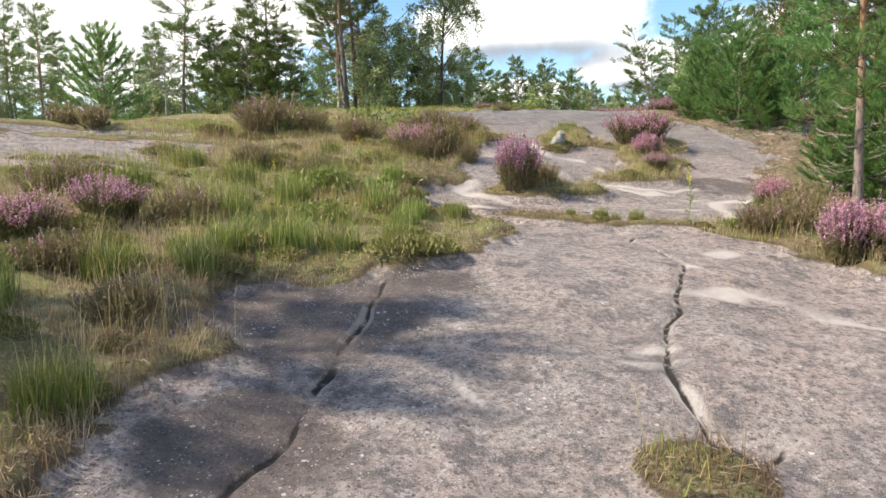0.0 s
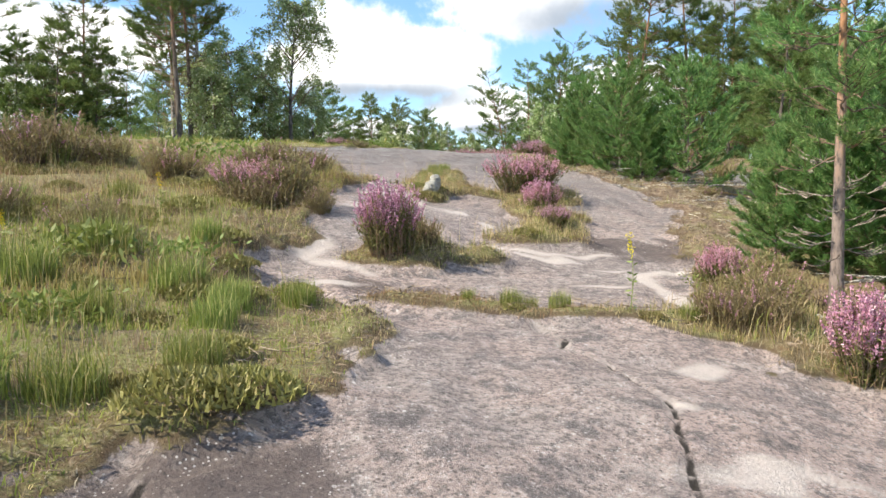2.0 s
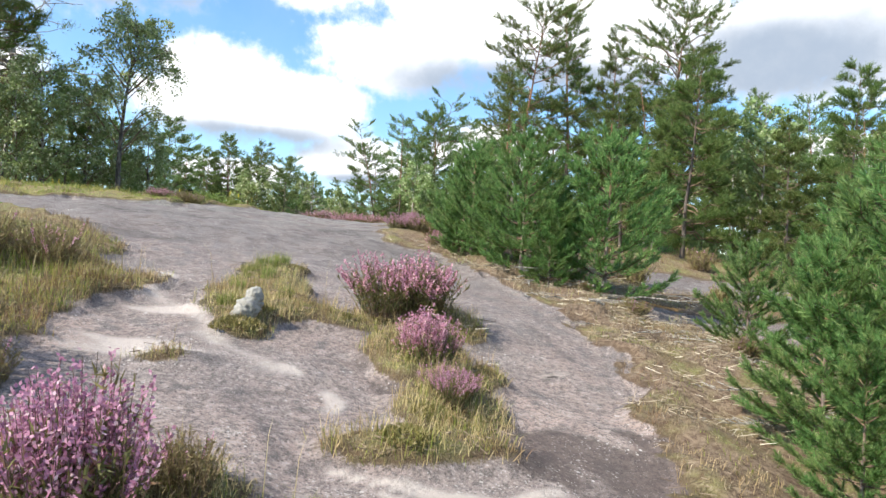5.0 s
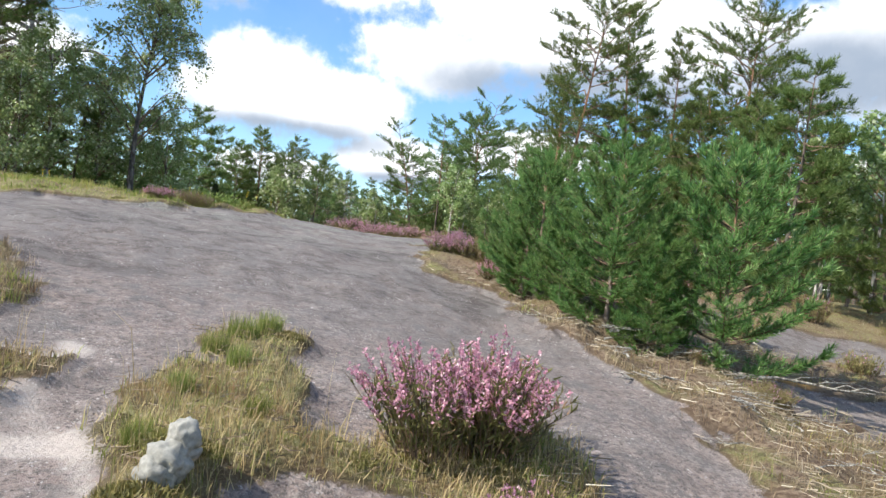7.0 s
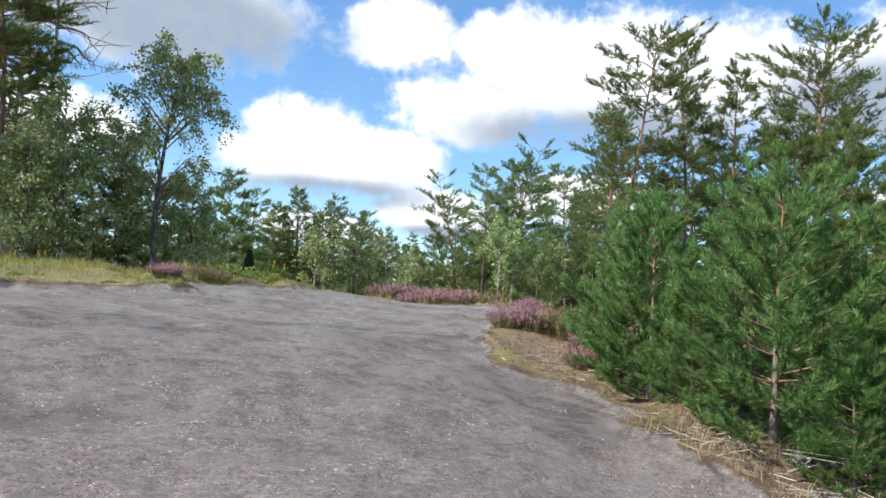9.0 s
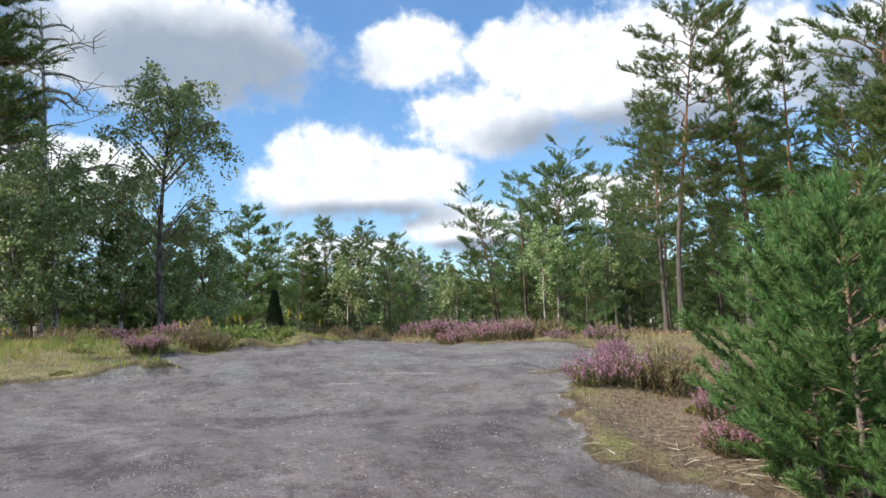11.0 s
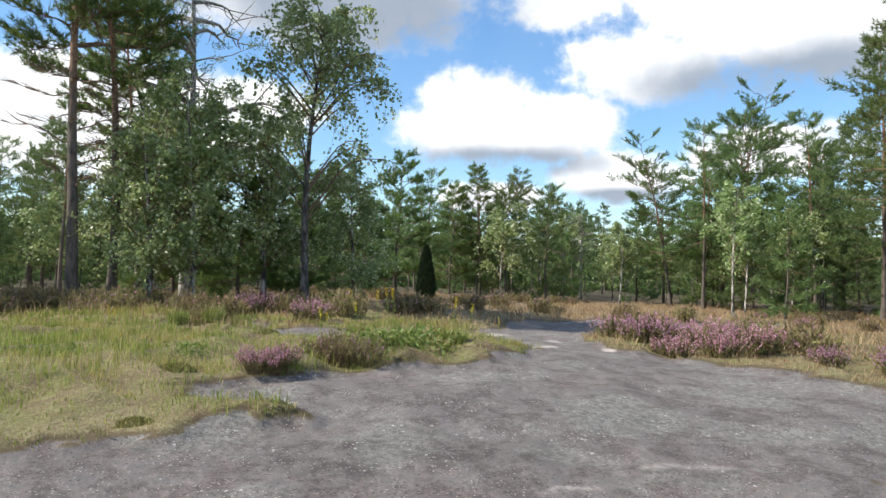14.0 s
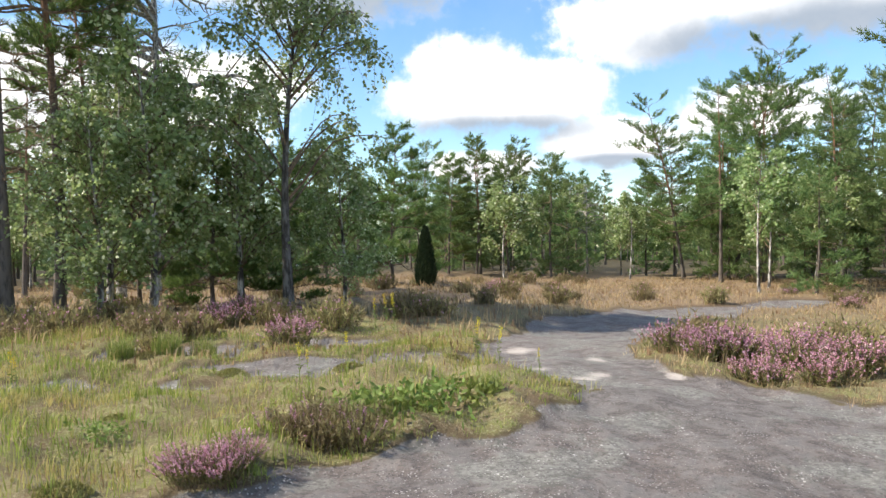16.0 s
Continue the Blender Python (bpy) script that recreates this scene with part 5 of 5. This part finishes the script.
# single grass tussocks
r_tuft = np.random.default_rng(91)
n = 420
a, q = r_tuft.uniform(0, 6.28, n), 0.16 * np.sqrt(r_tuft.uniform(size=n))
tussock = new("grass_tussock", blade_mesh(q * np.cos(a), q * np.sin(a), np.full(n, -0.03), r_tuft.uniform(0.16, 0.36, n), 0.006, 0.45, r_tuft).mesh("tussock", GRASS_DARK))
tussock.matrix_world = standing(-0.7, 4.85, 0, 0.9)
tagged(tussock, "dense green grass tussock at the rock's edge", "grass", "grass tussocks")
for x, y, turn, size in ((1.12, 6.5, 10, 0.3), (1.36, 6.4, 80, 0.42), (1.5, 6.47, 150, 0.34), (1.66, 6.36, 40, 0.45), (2.42, 6.18, 70, 0.4), (-1.0, 4.75, 50, 1.0), (-1.35, 4.6, 100, 0.9), (-1.9, 4.2, 10, 1.1), (-2.3, 3.6, 200, 1.0), (-1.6, 5.6, 30, 1.0), (-0.9, 5.9, 80, 0.8), (-0.25, 6.1, 60, 0.7), (-1.3, 6.4, 20, 1.0),
                         (-1.9, 6.9, 200, 1.0), (0.1, 6.3, 10, 0.6), (-2.6, 6.2, 90, 1.1), (-1.7, 2.4, 0, 0.8), (-2.0, 3.0, 40, 1.0), (-0.5, 7.4, 70, 0.7), (1.9, 11.6, 10, 0.55), (1.75, 11.4, 80, 0.45),
                         (2.05, 11.75, 140, 0.5), (1.85, 11.1, 30, 0.4), (1.6, 10.9, 60, 0.4), (1.9, 10.6, 90, 0.4), (1.45, 10.3, 20, 0.35), (2.0, 20.8, 20, 0.5), (2.2, 21.0, 60, 0.55), (2.6, 21.3, 90, 0.5), (-0.3, 23.6, 30, 0.9), (0.0, 23.8, 60, 0.8), (-0.7, 23.5, 90, 0.8)):
    again(tussock, standing(x, y, turn, size, 0.0))


r_more = np.random.default_rng(17)
for k in range(30):
    x, y = r_more.uniform(-3.6, 0.3), r_more.uniform(1.8, 11.5)
    if float(cover(np.array([x]), np.array([y]))[0]) > 0.95:
        again(tussock, standing(x, y, r_more.uniform(0, 360), r_more.uniform(0.45, 1.0), 0.0))


# leafy herbs
def herb(seed):
    r = np.random.default_rng(seed)
    g = Geo()
    p = np.column_stack([r.normal(0, 0.12, 200), r.normal(0, 0.12, 200), r.uniform(0.0, 0.16, 200)])
    blades(g, p, r.normal(size=p.shape) + [0, 0, 0.6], 0.06, 0.022, leaf=True)
    return g.mesh("herb", HERB_LEAF)


weed = empty("leafy_herb")
tagged(part("leafage", herb(3), HERB_LEAF, weed), kind="stuff")
tagged(weed, "low bright green leafy herb in the grass", "plant", "leafy herbs")
weed.matrix_world = standing(1.9, 20.75, 0, 1.0, 0.0)
for x, y, turn, size in ((2.15, 20.9, 40, 1.1), (1.75, 20.95, 80, 0.9), (2.4, 21.2, 140, 1.0), (0.35, 20.5, 0, 0.6), (-0.5, 20.2, 60, 0.6), (-1.2, 6.9, 40, 1.2), (-0.6, 6.9, 10, 1.0),
                         (-1.2, 11.4, 60, 1.6), (-0.6, 11.6, 160, 1.6), (-1.0, 5.6, 10, 0.8), (3.0, 7.0, 10, 0.5)):
    again(weed, standing(x, y, turn, size, 0.0))


# fallen dead branches
def fallen(at, length, seed):
    r = np.random.default_rng(seed)
    g = Geo()
    s = np.linspace(0, 1, 7)
    path = np.column_stack([s * length, np.cumsum(r.normal(0, 0.03, 7)) * length, 0.02 + np.abs(np.cumsum(r.normal(0, 0.02, 7)))])
    tube(g, path, 0.014 * (1 - 0.7 * s), 5)
    for f in (0.3, 0.5, 0.65, 0.8):
        q = np.array([np.interp(f, s, path[:, i]) for i in range(3)])
        tube(g, np.array([q, q + [0.12 * length, r.normal(0, 0.12) * length, 0.05], q + [0.25 * length, r.normal(0, 0.22) * length, 0.04]]), [0.007, 0.005, 0.002], 4)
    ob = new("dead_branch", g.mesh("dead_branch", DEAD_WOOD))
    ob.matrix_world = at
    return tagged(ob, "bleached dead branch lying in the litter", "branch", "fallen branches")


twig = fallen(standing(5.7, 12.9, 20, 1.0, 0.0), 0.9, 4)
for x, y, turn, size in ((6.1, 13.1, 120, 1.1), (5.3, 12.3, 200, 0.8), (6.4, 12.6, 300, 1.0), (4.9, 12.4, 70, 0.7), (5.6, 13.2, 160, 0.8), (3.75, 6.6, 20, 0.8), (3.3, 6.1, 100, 0.7), (-1.15, 2.9, 130, 0.3), (4.9, 13.6, 20, 0.6), (-1.1, 20.3, 40, 0.4)):
    again(twig, standing(x, y, turn, size, -0.02))

r_fall = np.random.default_rng(29)
for k in range(34):
    y = r_fall.uniform(8.5, 14.0)
    x = 4.7 + r_fall.uniform(-0.5, 1.7) - 0.35 * max(0, 10.5 - y)
    if float(cover(np.array([x]), np.array([y]))[0]) > 0.9:
        again(twig, standing(x, y, r_fall.uniform(0, 360), r_fall.uniform(0.3, 0.8), -0.02))
    if k % 3 == 0 and x > 4.9:
        again(brown_a, standing(x + 0.3, y, r_fall.uniform(0, 360), r_fall.uniform(0.25, 0.45)))

# moss cushions on the soil pads and along the edges
def cushion(seed):
    r = np.random.default_rng(seed)
    g = Geo()
    n = 900
    a, q = r.uniform(0, 6.28, n), np.sqrt(r.uniform(size=n))
    p = np.column_stack([0.16 * q * np.cos(a), 0.16 * q * np.sin(a), 0.055 * (1 - q**2) - 0.012])
    blades(g, p, r.normal(size=p.shape) * 0.7 + [0, 0, 0.9], 0.028, 0.011)
    return g.mesh("moss_cushion", MOSS_GREEN)


moss = tagged(new("moss_cushion", cushion(5)), "low yellow-green moss cushion on thin soil", "moss", "moss cushions")
moss.matrix_world = standing(1.5, 9.95, 0, 1.1, 0.0)
for k in range(150):
    x, y = (r_more.uniform(-3.8, 0.2), r_more.uniform(1.5, 10))
    if float(cover(np.array([x]), np.array([y]))[0]) > 0.9:
        again(moss, standing(x, y, r_more.uniform(0, 360), r_more.uniform(0.6, 1.5), 0.0))
for k in range(140):
    x, y = (r_more.uniform(0.4, 3.4), r_more.uniform(6.0, 12.1)) if k < 90 else (r_more.uniform(-4, 2.6), r_more.uniform(18.3, 23.5)) if k < 125 else (r_more.uniform(4.6, 8), r_more.uniform(16, 19))
    if float(cover(np.array([x]), np.array([y]))[0]) > 0.93:
        again(moss, standing(x, y, r_more.uniform(0, 360), r_more.uniform(0.4, 1.0), 0.01))


# needle litter and bits of dead wood on the soil
def litter(name, label, mat, count, box, seed, test, long, wide):
    x, y, r = scatter(count, box, seed, test)
    n = len(x)
    a = r.uniform(0, 6.28, n)
    l = long * r.uniform(0.3, 1.2, n)
    z = ground(x, y) + r.uniform(0.01, 0.06, n)
    p = np.column_stack([x, y, z])
    d = np.column_stack([np.cos(a), np.sin(a), r.normal(0, 0.2, n)])
    side = np.column_stack([-np.sin(a), np.cos(a), r.normal(0, 0.5, n)]) * (wide * r.uniform(0.5, 1.3, n))[:, None]
    up = np.array([0, 0, 1.0]) * wide
    q = p + d * l[:, None]
    v = np.stack([p - side / 2, p + side / 2, p + up, q - side / 4, q + side / 4, q + up / 2], 1).reshape(-1, 3)
    k = np.arange(n)[:, None] * 6
    g = Geo()
    g.add(v, np.concatenate([k + [0, 1, 4, 3], k + [1, 2, 5, 4], k + [2, 0, 3, 5]]))
    tagged(new(name, g.mesh(name, mat)), label, "litter", kind="stuff")


litter("twig_litter", "bleached twigs and dead stems among the pine litter", foliage("bleached_twigs", (0.12, 0.09, 0.06), (0.36, 0.30, 0.22), (0.50, 0.45, 0.36), 0.05), 9000, (3.0, 8.5, 8.5, 16), 82, lambda x, y: 0.8 + 0 * x, 0.13, 0.0045)
litter("edge_twigs", "dry twigs and roots along the rock's edge", foliage("dry_roots", (0.12, 0.085, 0.055), (0.36, 0.29, 0.20), (0.07, 0.05, 0.035), 0.05), 16000, (-2.2, 3.6, 1.0, 12.5), 83, edging, 0.08, 0.0035)

# lichen-covered stone on its mossy tuft
bm = bmesh.new()
for cx, cz, rad in ((0.0, 0.0, 0.075), (0.03, 0.085, 0.058), (-0.025, -0.04, 0.07), (0.045, 0.03, 0.05)):
    lump = bmesh.ops.create_icosphere(bm, subdivisions=4, radius=rad)["verts"]
    for vert in lump:
        vert.co *= 1 + 0.3 * noise.noise(vert.co * 22 + Vector((cx * 90, 0, cz * 70))) + 0.18 * noise.noise(vert.co * 60)
        vert.co += Vector((cx, 0, cz))
me = bpy.data.meshes.new("stone")
bm.to_mesh(me)
bm.free()
me.polygons.foreach_set("use_smooth", np.full(len(me.polygons), True))
me.materials.append(LICHEN_STONE)
stone = tagged(new("stone", me), "pale grey lichen-covered stone lying in moss", "stone")
stone.matrix_world = pose(1.57, 10.05, height(1.57, 10.05) + 0.07, 0, 12, 30)
